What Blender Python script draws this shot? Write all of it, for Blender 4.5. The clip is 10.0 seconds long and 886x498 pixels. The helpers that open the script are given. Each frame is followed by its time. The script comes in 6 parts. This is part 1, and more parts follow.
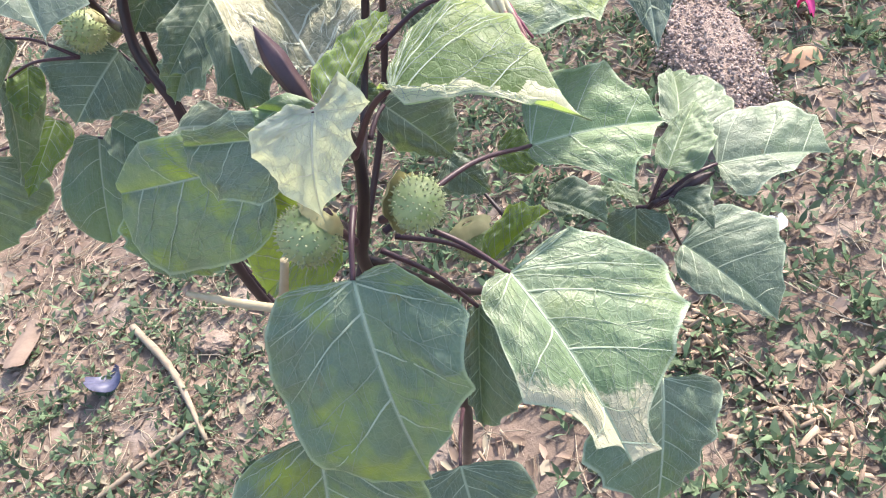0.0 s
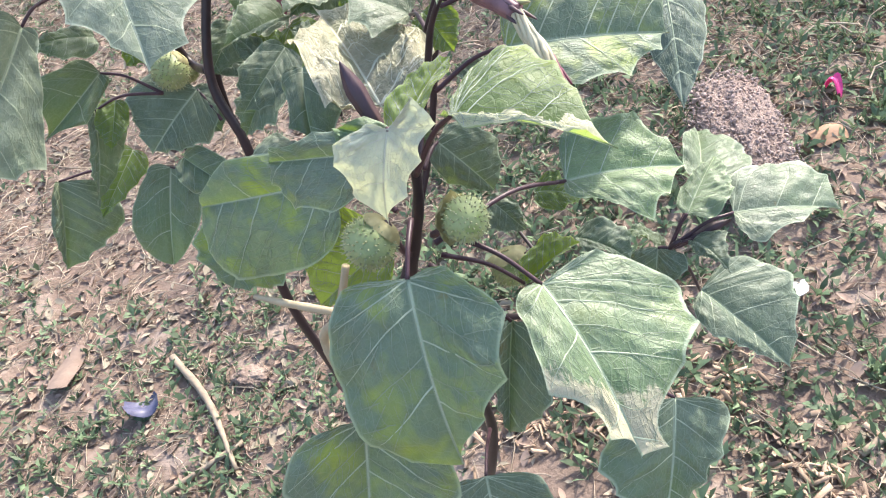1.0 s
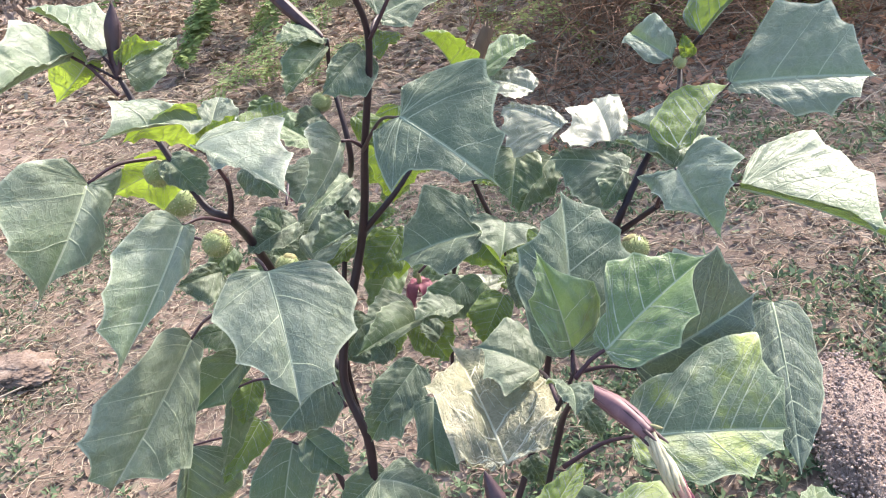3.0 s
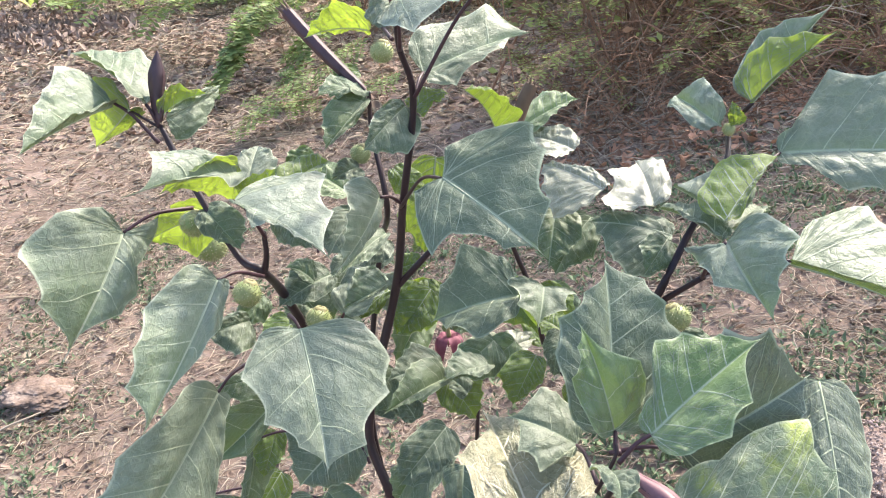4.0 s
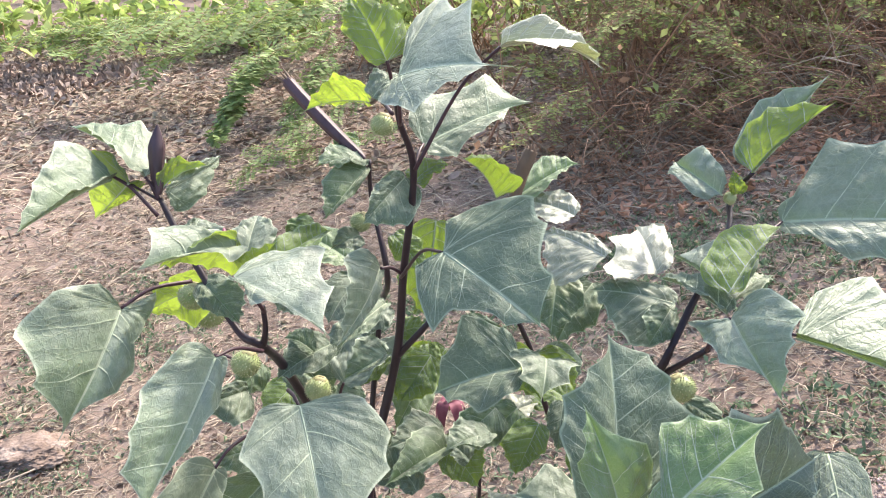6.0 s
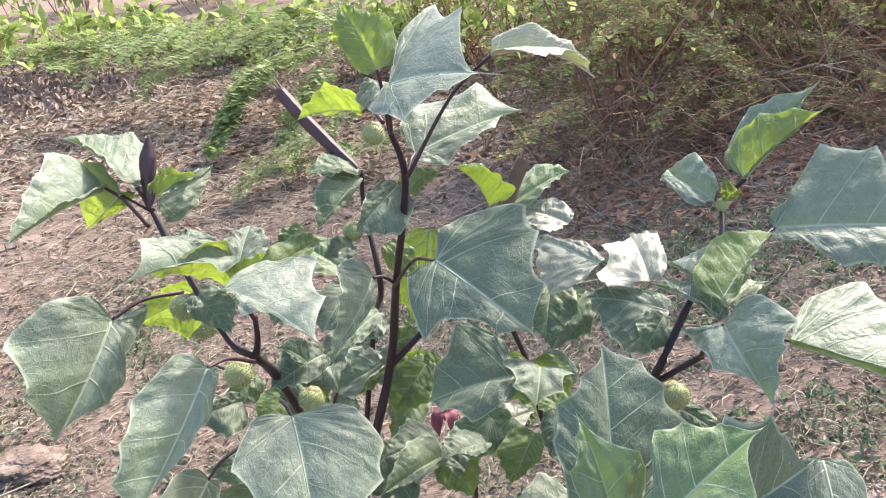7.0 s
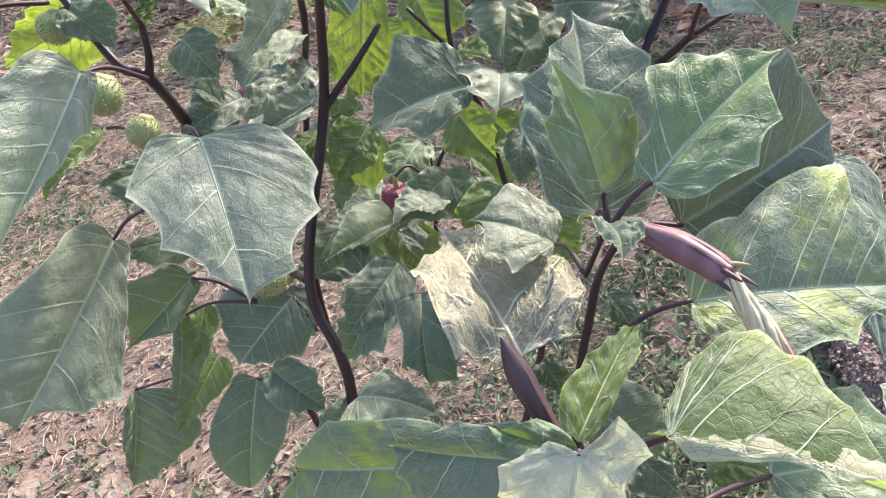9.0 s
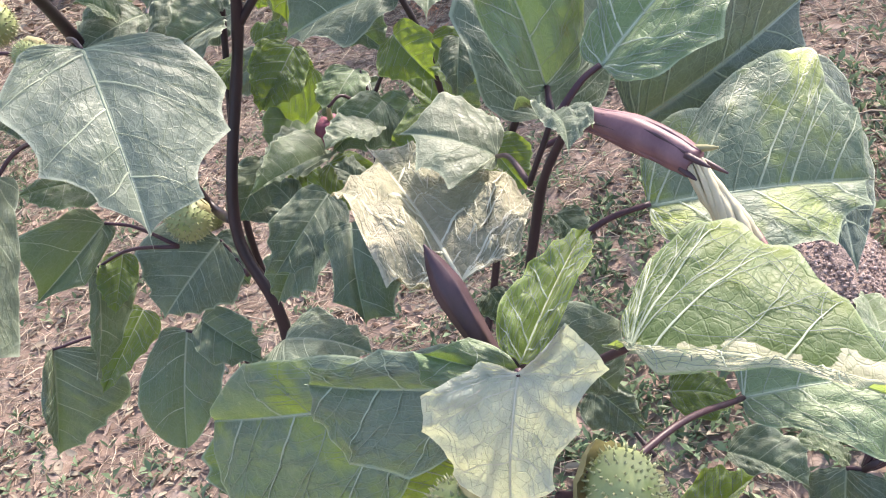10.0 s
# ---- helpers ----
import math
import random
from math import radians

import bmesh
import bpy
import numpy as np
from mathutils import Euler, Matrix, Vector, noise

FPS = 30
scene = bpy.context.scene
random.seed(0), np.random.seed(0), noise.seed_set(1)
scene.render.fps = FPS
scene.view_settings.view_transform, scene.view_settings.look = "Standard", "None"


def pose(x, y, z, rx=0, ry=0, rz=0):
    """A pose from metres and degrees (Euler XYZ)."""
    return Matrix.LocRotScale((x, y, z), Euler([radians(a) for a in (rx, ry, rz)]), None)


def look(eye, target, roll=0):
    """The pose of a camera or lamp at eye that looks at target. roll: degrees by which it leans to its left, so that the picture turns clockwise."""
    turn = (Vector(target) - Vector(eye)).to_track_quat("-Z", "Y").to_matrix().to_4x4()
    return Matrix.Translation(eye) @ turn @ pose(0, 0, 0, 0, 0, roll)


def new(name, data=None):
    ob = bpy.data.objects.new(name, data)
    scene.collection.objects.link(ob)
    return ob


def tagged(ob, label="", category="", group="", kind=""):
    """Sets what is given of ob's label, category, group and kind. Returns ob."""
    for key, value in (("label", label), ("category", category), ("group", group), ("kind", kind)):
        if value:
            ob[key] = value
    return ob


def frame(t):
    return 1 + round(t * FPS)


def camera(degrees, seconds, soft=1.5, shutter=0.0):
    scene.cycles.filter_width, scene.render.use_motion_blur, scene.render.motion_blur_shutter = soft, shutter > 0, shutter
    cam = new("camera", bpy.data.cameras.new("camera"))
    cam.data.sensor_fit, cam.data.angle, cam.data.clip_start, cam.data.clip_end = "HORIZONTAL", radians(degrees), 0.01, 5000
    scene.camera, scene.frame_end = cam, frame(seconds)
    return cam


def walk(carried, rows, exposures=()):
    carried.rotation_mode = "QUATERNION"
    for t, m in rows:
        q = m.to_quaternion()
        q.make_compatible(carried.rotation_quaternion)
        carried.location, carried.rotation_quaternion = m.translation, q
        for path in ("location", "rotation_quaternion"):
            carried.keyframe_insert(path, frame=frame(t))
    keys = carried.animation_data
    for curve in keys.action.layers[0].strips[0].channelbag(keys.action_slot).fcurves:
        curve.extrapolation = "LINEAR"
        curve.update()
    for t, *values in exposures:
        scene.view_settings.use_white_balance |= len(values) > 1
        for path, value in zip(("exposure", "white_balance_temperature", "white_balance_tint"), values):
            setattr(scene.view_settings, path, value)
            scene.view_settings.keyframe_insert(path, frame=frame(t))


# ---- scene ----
cam = camera(56.4, 10.0, soft=1.15)
# Seconds, x, y, z of the eye, then yaw, pitch and roll in degrees.
PATH = [
    (0, 0.0000, 0.0000, 1.2374, 7.81, -44.99, -10.63),
    (0.5, 0.0054, -0.0637, 1.2574, 8.10, -43.48, -9.23),
    (1, -0.0036, -0.0702, 1.2624, 9.48, -40.22, -8.43),
    (1.5, -0.0292, -0.0441, 1.3358, 11.10, -34.17, -7.68),
    (2, -0.0259, -0.0474, 1.3664, 12.14, -29.94, -7.22),
    (2.5, -0.0157, -0.0475, 1.4017, 13.09, -28.24, -7.13),
    (3, -0.0257, -0.0392, 1.4005, 14.67, -26.62, -6.34),
    (3.2, -0.0335, -0.0468, 1.4084, 15.22, -25.89, -5.80),
    (4.3, -0.0506, -0.0069, 1.4178, 15.80, -23.79, -4.33),
    (4.5, -0.0534, -0.0058, 1.4195, 15.62, -23.59, -4.29),
    (5, -0.0526, -0.0056, 1.4288, 15.72, -22.91, -4.23),
    (5.5, -0.0525, -0.0026, 1.4381, 15.66, -21.92, -4.55),
    (7, -0.0460, 0.0010, 1.4363, 15.35, -20.48, -5.04),
    (7.5, -0.0560, 0.0146, 1.4124, 15.17, -21.41, -6.60),
    (8, -0.0713, 0.0186, 1.3675, 15.34, -23.76, -7.07),
    (8.5, -0.0696, 0.0370, 1.3128, 14.92, -26.53, -7.84),
    (9, -0.0667, 0.0544, 1.2552, 13.22, -28.61, -8.49),
    (9.5, -0.0638, 0.0658, 1.2365, 11.71, -29.73, -9.30),
    (10, -0.0632, 0.0980, 1.2029, 10.51, -32.05, -9.52),
]
walk(cam, [(t, pose(x, y, z, 0, 0, yaw) @ pose(0, 0, 0, 90 + pitch, 0, 0) @ pose(0, 0, 0, 0, 0, roll)) for t, x, y, z, yaw, pitch, roll in PATH],
    [(0, 1.72, 6480, 7), (1.0, 1.71, 6450, 7), (2.0, 1.70, 6430, 7), (3.0, 1.69, 6560, 8), (4.5, 1.74, 6640, 8), (5.5, 1.76, 6640, 8), (7.0, 1.66, 6560, 9), (8.5, 1.54, 6580, 11), (9.2, 1.59, 6600, 12), (10.0, 1.64, 6660, 13)])

# ---- light ----
world = bpy.data.worlds.new("sky")
scene.world = world
world.use_nodes = True
SUN_AZIMUTH, SUN_HEIGHT = radians(27), radians(46)  # azimuth from +y towards +x
sky = world.node_tree.nodes.new("ShaderNodeTexSky")
sky.sky_type, sky.sun_disc = "NISHITA", False
sky.sun_elevation, sky.sun_rotation = SUN_HEIGHT, SUN_AZIMUTH
sky.air_density, sky.dust_density = 1.0, 3.0
background = world.node_tree.nodes["Background"]
background.inputs["Strength"].default_value = 0.148
world.node_tree.links.new(sky.outputs["Color"], background.inputs["Color"])
to_sun = Vector((math.sin(SUN_AZIMUTH) * math.cos(SUN_HEIGHT), math.cos(SUN_AZIMUTH) * math.cos(SUN_HEIGHT), math.sin(SUN_HEIGHT)))
sun = new("sun", bpy.data.lights.new("sun", "SUN"))
sun.data.energy, sun.data.angle, sun.data.color = 2.8, radians(4.0), (1.0, 0.91, 0.79)
sun.matrix_world = look(to_sun * 30, (0, 0, 0))
scene.view_settings.exposure = 1.55


# ---- materials ----
def shader(name):
    m = bpy.data.materials.new(name)
    m.use_nodes = True
    tree = m.node_tree
    bsdf = tree.nodes["Principled BSDF"]

    def node(kind, **values):
        n = tree.nodes.new(kind)
        for key, value in values.items():
            if key == "operation":
                n.operation = value
            elif key == "blend_type":
                n.blend_type = value
            elif key == "feature":
                n.feature = value
            elif key == "data_type":
                n.data_type = value
        return n

    def link(a, b):
        tree.links.new(a, b)

    return m, tree, bsdf, node, link


def math_node(node, link, op, a, b=None, c=None):
    n = node("ShaderNodeMath", operation=op)
    for slot, value in enumerate((a, b, c)):
        if value is None:
            continue
        if isinstance(value, (int, float)):
            n.inputs[slot].default_value = value
        else:
            link(value, n.inputs[slot])
    return n.outputs[0]


def mixed(node, link, fac, a, b, blend="MIX"):
    n = node("ShaderNodeMix", data_type="RGBA", blend_type=blend)
    for slot, value in ((0, fac), (6, a), (7, b)):
        if isinstance(value, (int, float)):
            n.inputs[slot].default_value = value
        elif isinstance(value, tuple):
            n.inputs[slot].default_value = (*value, 1)
        else:
            link(value, n.inputs[slot])
    return n.outputs[2]


def ramp(node, link, fac, stops):
    n = node("ShaderNodeValToRGB")
    link(fac, n.inputs[0])
    e = n.color_ramp.elements
    while len(e) < len(stops):
        e.new(0.5)
    for el, (p, c) in zip(e, stops):
        el.position, el.color = p, (*c, 1) if isinstance(c, tuple) else (c, c, c, 1)
    return n.outputs[0]


def noise_node(node, link, vector, scale, detail=4.0, rough=0.55):
    n = node("ShaderNodeTexNoise")
    link(vector, n.inputs["Vector"])
    n.inputs["Scale"].default_value, n.inputs["Detail"].default_value, n.inputs["Roughness"].default_value = scale, detail, rough
    return n.outputs["Fac"]


def leaf_material(name, dark, light, vein, glow, through_share, yellow=0.0, rim=False, yellow_colour=(0.24, 0.27, 0.03), rough=0.46, bump=0.75, sun_patch=False, green_tip=0.45, gloss=0.55):
    """A leaf blade: midrib, side veins and a net of fine veins laid out on the blade's own coordinates; light shines through it."""
    m, tree, bsdf, node, link = shader(name)
    blade = node("ShaderNodeUVMap")
    blade.uv_map = "blade"
    uv = blade.outputs[0]
    rim_map = node("ShaderNodeUVMap")
    rim_map.uv_map = "rim"
    rim_split = node("ShaderNodeSeparateXYZ")
    link(rim_map.outputs[0], rim_split.inputs[0])
    split = node("ShaderNodeSeparateXYZ")
    link(uv, split.inputs[0])
    x, y = split.outputs[0], split.outputs[1]
    info = node("ShaderNodeObjectInfo").outputs["Random"]
    place = node("ShaderNodeTexCoord").outputs["Object"]
    aq = math_node(node, link, "ABSOLUTE", y)
    mid = node("ShaderNodeMapRange")
    link(aq, mid.inputs[0])
    link(math_node(node, link, "MULTIPLY_ADD", x, -0.026, 0.040), mid.inputs[2])
    mid.inputs[1].default_value, mid.inputs[3].default_value, mid.inputs[4].default_value = 0.012, 1.0, 0.0
    big = mid.outputs[0]
    warp = node("ShaderNodeVectorMath", operation="MULTIPLY")
    link(uv, warp.inputs[0])
    warp.inputs[1].default_value = (1.0, 0.62, 1.0)

    def net(scale, wide):
        n = node("ShaderNodeTexVoronoi", feature="DISTANCE_TO_EDGE")
        link(warp.outputs[0], n.inputs["Vector"])
        n.inputs["Scale"].default_value = scale
        r = node("ShaderNodeMapRange")
        link(n.outputs["Distance"], r.inputs[0])
        r.inputs[1].default_value, r.inputs[2].default_value, r.inputs[3].default_value, r.inputs[4].default_value = 0.0, wide, 1.0, 0.0
        return r.outputs[0]

    coarse = net(15.0, 0.06)
    fine = net(38.0, 0.10)
    veins = math_node(node, link, "MAXIMUM", big, math_node(node, link, "MULTIPLY", coarse, 0.20))
    veins = math_node(node, link, "MAXIMUM", veins, math_node(node, link, "MULTIPLY", fine, 0.13))
    tone = math_node(node, link, "MULTIPLY_ADD", noise_node(node, link, place, 24.0, 5.0), 1.3, -0.18)
    tone = math_node(node, link, "ADD", tone, math_node(node, link, "MULTIPLY_ADD", noise_node(node, link, place, 150.0, 4.0), 1.4, -0.7))
    tone = math_node(node, link, "ADD", tone, math_node(node, link, "MULTIPLY_ADD", info, 0.5, -0.25))
    colour = mixed(node, link, tone, dark, light)
    # greener towards the tip: light coming through the blade is painted in
    tip_glow = math_node(node, link, "MULTIPLY_ADD", noise_node(node, link, uv, 2.6, 3.0), 1.1, math_node(node, link, "MULTIPLY_ADD", info, 0.7, math_node(node, link, "MULTIPLY", x, 0.55)))
    tip_glow = ramp(node, link, math_node(node, link, "MULTIPLY", tip_glow, 0.5), [(0.52, 0.0), (0.80, 1.0)])
    colour = mixed(node, link, math_node(node, link, "MULTIPLY", tip_glow, green_tip), colour, (0.085, 0.16, 0.035))
    # yellow patches: mottling, and on some leaves painted sunlight shining through
    patch = ramp(node, link, noise_node(node, link, place, 17.0, 3.0, 0.7), [(0.5, 0.0), (0.66, 1.0)])
    patch = math_node(node, link, "MULTIPLY", patch, yellow)
    colour = mixed(node, link, patch, colour, yellow_colour)
    if sun_patch:
        # a ragged fleck of sun near the tip, painted in cream
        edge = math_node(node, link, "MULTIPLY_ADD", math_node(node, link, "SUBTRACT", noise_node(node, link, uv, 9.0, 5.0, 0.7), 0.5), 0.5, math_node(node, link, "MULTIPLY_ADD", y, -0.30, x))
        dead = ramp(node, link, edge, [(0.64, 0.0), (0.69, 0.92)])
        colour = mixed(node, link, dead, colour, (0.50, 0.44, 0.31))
    if rim:
        # the curled rim's sunlight is painted on as a cream band
        edge = math_node(node, link, "MULTIPLY_ADD", math_node(node, link, "SUBTRACT", noise_node(node, link, uv, 4.0, 4.0, 0.6), 0.5), 0.35, math_node(node, link, "MULTIPLY_ADD", x, 0.12, y))
        colour = mixed(node, link, ramp(node, link, edge, [(-0.18, 0.0), (-0.10, 0.95)]), colour, (0.66, 0.62, 0.46))
    dots = node("ShaderNodeTexVoronoi")
    link(place, dots.inputs["Vector"])
    dots.inputs["Scale"].default_value = 95.0
    fleck = ramp(node, link, dots.outputs["Distance"], [(0.05, 1.0), (0.14, 0.0)])
    rare = math_node(node, link, "GREATER_THAN", noise_node(node, link, place, 30.0, 2.0), 0.60)
    colour = mixed(node, link, math_node(node, link, "MULTIPLY", math_node(node, link, "MULTIPLY", fleck, rare), 0.55), colour, (0.42, 0.43, 0.30))
    # a thin pale margin: the highlight along the edge, put into the colour
    colour = mixed(node, link, ramp(node, link, rim_split.outputs[1], [(0.955, 0.0), (0.98, 0.75)]), colour, vein)
    brown = ramp(node, link, noise_node(node, link, place, 40.0, 3.0), [(0.70, 0.0), (0.76, 0.6)])
    colour = mixed(node, link, brown, colour, (0.16, 0.12, 0.05))
    colour = mixed(node, link, veins, colour, vein)
    link(colour, bsdf.inputs["Base Color"])
    link(math_node(node, link, "MULTIPLY_ADD", noise_node(node, link, place, 60.0), 0.3, rough - 0.12), bsdf.inputs["Roughness"])
    bsdf.inputs["Specular IOR Level"].default_value = gloss
    bsdf.inputs["Sheen Weight"].default_value, bsdf.inputs["Sheen Roughness"].default_value = 0.06, 0.6
    b = node("ShaderNodeBump")
    b.inputs["Strength"].default_value, b.inputs["Distance"].default_value = bump, 0.0016 if bump < 0.9 else 0.004
    swell = math_node(node, link, "MULTIPLY", noise_node(node, link, place, 55.0, 3.0), 1.6)
    height = math_node(node, link, "SUBTRACT", swell, math_node(node, link, "MULTIPLY_ADD", coarse, 0.11, math_node(node, link, "MULTIPLY", fine, 0.05)))
    link(math_node(node, link, "ADD", height, math_node(node, link, "MULTIPLY", noise_node(node, link, place, 240.0, 3.0), 0.4)), b.inputs["Height"])
    link(b.outputs[0], bsdf.inputs["Normal"])
    shine = node("ShaderNodeBsdfTranslucent")
    link(mixed(node, link, math_node(node, link, "MULTIPLY", veins, 0.75), glow, (0.05, 0.09, 0.02)), shine.inputs["Color"])
    link(b.outputs[0], shine.inputs["Normal"])
    mix = node("ShaderNodeMixShader")
    mix.inputs[0].default_value = through_share
    link(bsdf.outputs[0], mix.inputs[1])
    link(shine.outputs[0], mix.inputs[2])
    link(mix.outputs[0], tree.nodes["Material Output"].inputs["Surface"])
    return m


def plain_material(name, a, b, scale=60.0, rough=0.6, bump=0.3, distance=0.001, island=0.0, spots=None, through_share=0.0, stretch=(1, 1, 1), spec=0.4):
    """A mottled surface from colour a to b; island: how far loose pieces differ from one another."""
    m, tree, bsdf, node, link = shader(name)
    place = node("ShaderNodeTexCoord").outputs["Object"]
    s = node("ShaderNodeVectorMath", operation="MULTIPLY")
    link(place, s.inputs[0])
    s.inputs[1].default_value = stretch
    n1 = noise_node(node, link, s.outputs[0], scale, 6.0, 0.65)
    n2 = noise_node(node, link, s.outputs[0], scale * 0.18, 3.0)
    f = math_node(node, link, "MULTIPLY_ADD", n1, 1.4, math_node(node, link, "MULTIPLY_ADD", n2, 0.8, -0.6))
    colour = mixed(node, link, f, a, b)
    if island:
        geo = node("ShaderNodeNewGeometry").outputs["Random Per Island"]
        info = node("ShaderNodeObjectInfo").outputs["Random"]
        pick = math_node(node, link, "FRACT", math_node(node, link, "ADD", geo, info))
        k = math_node(node, link, "MULTIPLY_ADD", pick, 2 * island, 1 - island)
        g = node("ShaderNodeVectorMath", operation="SCALE")
        link(colour, g.inputs[0])
        link(k, g.inputs["Scale"])
        colour = g.outputs[0]
        if spots:
            far = math_node(node, link, "FRACT", math_node(node, link, "MULTIPLY", pick, 17.3))
            colour = mixed(node, link, math_node(node, link, "GREATER_THAN", far, 0.62), colour, spots)
    elif spots:
        colour = mixed(node, link, ramp(node, link, noise_node(node, link, place, scale * 0.5, 4.0), [(0.55, 0.0), (0.62, 1.0)]), colour, spots)
    link(colour, bsdf.inputs["Base Color"])
    link(math_node(node, link, "MULTIPLY_ADD", n1, 0.3, rough - 0.15), bsdf.inputs["Roughness"])
    bsdf.inputs["Specular IOR Level"].default_value = spec
    bn = node("ShaderNodeBump")
    bn.inputs["Strength"].default_value, bn.inputs["Distance"].default_value = bump, distance
    link(n1, bn.inputs["Height"])
    link(bn.outputs[0], bsdf.inputs["Normal"])
    if through_share:
        shine = node("ShaderNodeBsdfTranslucent")
        link(colour, shine.inputs["Color"])
        mix = node("ShaderNodeMixShader")
        mix.inputs[0].default_value = through_share
        link(bsdf.outputs[0], mix.inputs[1])
        link(shine.outputs[0], mix.inputs[2])
        link(mix.outputs[0], tree.nodes["Material Output"].inputs["Surface"])
    return m


GREEN = leaf_material("leaf_green", (0.094, 0.126, 0.09), (0.158, 0.197, 0.144), (0.34, 0.39, 0.285), (0.17, 0.27, 0.03), 0.15)
# lighter grey-green, with the sheen of sky and sun put into the tone
GREY_SHEEN = leaf_material("leaf_grey_sheen", (0.15, 0.182, 0.145), (0.24, 0.28, 0.225), (0.40, 0.44, 0.35), (0.20, 0.31, 0.04), 0.13, rough=0.46, gloss=0.5)
FRESH = leaf_material("leaf_fresh", (0.13, 0.185, 0.105), (0.19, 0.255, 0.145), (0.36, 0.43, 0.28), (0.22, 0.34, 0.03), 0.17, green_tip=0.7)
YOUNG = leaf_material("leaf_young", (0.11, 0.185, 0.06), (0.165, 0.26, 0.09), (0.38, 0.46, 0.22), (0.37, 0.49, 0.05), 0.52)
MOTTLED = leaf_material("leaf_mottled", (0.095, 0.132, 0.097), (0.150, 0.190, 0.142), (0.31, 0.36, 0.25), (0.24, 0.40, 0.04), 0.11, yellow=0.85, green_tip=0.2, bump=0.8, yellow_colour=(0.27, 0.33, 0.035), gloss=0.4)
SUN_PATCHED = leaf_material("leaf_sun_patch", (0.10, 0.138, 0.09), (0.158, 0.206, 0.132), (0.36, 0.42, 0.30), (0.22, 0.36, 0.03), 0.14, yellow=0.2, sun_patch=True)
SUN_RIMMED = leaf_material("leaf_sun_rimmed", (0.085, 0.130, 0.060), (0.135, 0.19, 0.09), (0.30, 0.37, 0.20), (0.30, 0.46, 0.03), 0.36, yellow=0.65, rim=True, green_tip=0.6, gloss=0.35)
LUSH = leaf_material("leaf_lush", (0.10, 0.165, 0.045), (0.155, 0.23, 0.065), (0.34, 0.42, 0.20), (0.26, 0.37, 0.03), 0.36)
DEEP = leaf_material("leaf_deep", (0.085, 0.114, 0.09), (0.14, 0.174, 0.138), (0.36, 0.41, 0.32), (0.14, 0.22, 0.04), 0.08, green_tip=0.1)
# cream-white blade: direct sun on the leaf is put into its colour
SUNLIT_PALE = leaf_material("leaf_sunlit_pale", (0.52, 0.55, 0.42), (0.72, 0.72, 0.57), (0.62, 0.62, 0.48), (0.50, 0.53, 0.30), 0.36, rough=0.6, bump=0.8, green_tip=0.2)
# folded leaves in the sun; their light grey holds that brightness
SUNLIT_GREY = leaf_material("leaf_sunlit_grey", (0.26, 0.275, 0.22), (0.34, 0.345, 0.285), (0.46, 0.46, 0.39), (0.34, 0.40, 0.12), 0.22, rough=0.42, bump=0.5, green_tip=0.1, gloss=0.9)
# a crinkled tan leaf; part of its cream is sunlight mixed into the colour
CRUMPLED = leaf_material("leaf_crumpled", (0.13, 0.15, 0.10), (0.44, 0.40, 0.295), (0.58, 0.53, 0.40), (0.30, 0.30, 0.15), 0.2, rough=0.6, bump=1.0, green_tip=0.2)
STEM = plain_material("stem_purple", (0.012, 0.008, 0.012), (0.045, 0.024, 0.032), 90.0, 0.42, 0.35, 0.0008, stretch=(1, 1, 0.25))
STALK = plain_material("stalk_purple", (0.03, 0.013, 0.022), (0.075, 0.035, 0.045), 120.0, 0.45, 0.2, 0.0005)
FRUIT = plain_material("fruit_green", (0.22, 0.265, 0.11), (0.37, 0.405, 0.205), 120.0, 0.5, 0.3, 0.0006, spots=(0.22, 0.275, 0.10))
SPINE = plain_material("spine_green", (0.27, 0.28, 0.15), (0.44, 0.45, 0.28), 300.0, 0.5, 0.1, 0.0003)
CALYX = plain_material("calyx_straw", (0.30, 0.26, 0.13), (0.42, 0.40, 0.22), 90.0, 0.6, 0.4, 0.0006, through_share=0.2)
BUD = plain_material("bud_purple", (0.035, 0.02, 0.027), (0.10, 0.06, 0.072), 110.0, 0.45, 0.4, 0.0006, stretch=(1, 1, 0.2))
MAUVE = plain_material("calyx_mauve", (0.10, 0.045, 0.062), (0.27, 0.15, 0.165), 90.0, 0.5, 0.5, 0.0008, stretch=(1, 1, 0.2))
TUBE = plain_material("tube_purple", (0.035, 0.018, 0.026), (0.12, 0.068, 0.078), 90.0, 0.5, 0.5, 0.0008, stretch=(1, 1, 0.2))
CREAM = plain_material("corolla_cream", (0.58, 0.52, 0.36), (0.74, 0.67, 0.48), 90.0, 0.65, 0.5, 0.0008, through_share=0.2)
ROSE = plain_material("corolla_rose", (0.50, 0.24, 0.23), (0.66, 0.46, 0.38), 90.0, 0.65, 0.5, 0.0008, through_share=0.2)
CRIMSON = plain_material("corolla_crimson", (0.17, 0.025, 0.065), (0.31, 0.12, 0.16), 80.0, 0.6, 0.5, 0.001, through_share=0.2)
DRY = plain_material("dry_brown", (0.09, 0.055, 0.04), (0.19, 0.13, 0.09), 110.0, 0.75, 0.6, 0.001, stretch=(1, 1, 0.2))
SOIL = plain_material("soil", (0.125, 0.090, 0.075), (0.295, 0.218, 0.182), 18.0, 0.95, 0.8, 0.015, spots=(0.28, 0.22, 0.19), spec=0.15)
LITTER = plain_material("leaf_litter", (0.205, 0.147, 0.122), (0.375, 0.28, 0.234), 40.0, 0.85, 0.5, 0.002, island=0.4, spots=(0.33, 0.285, 0.225), spec=0.2, through_share=0.12)
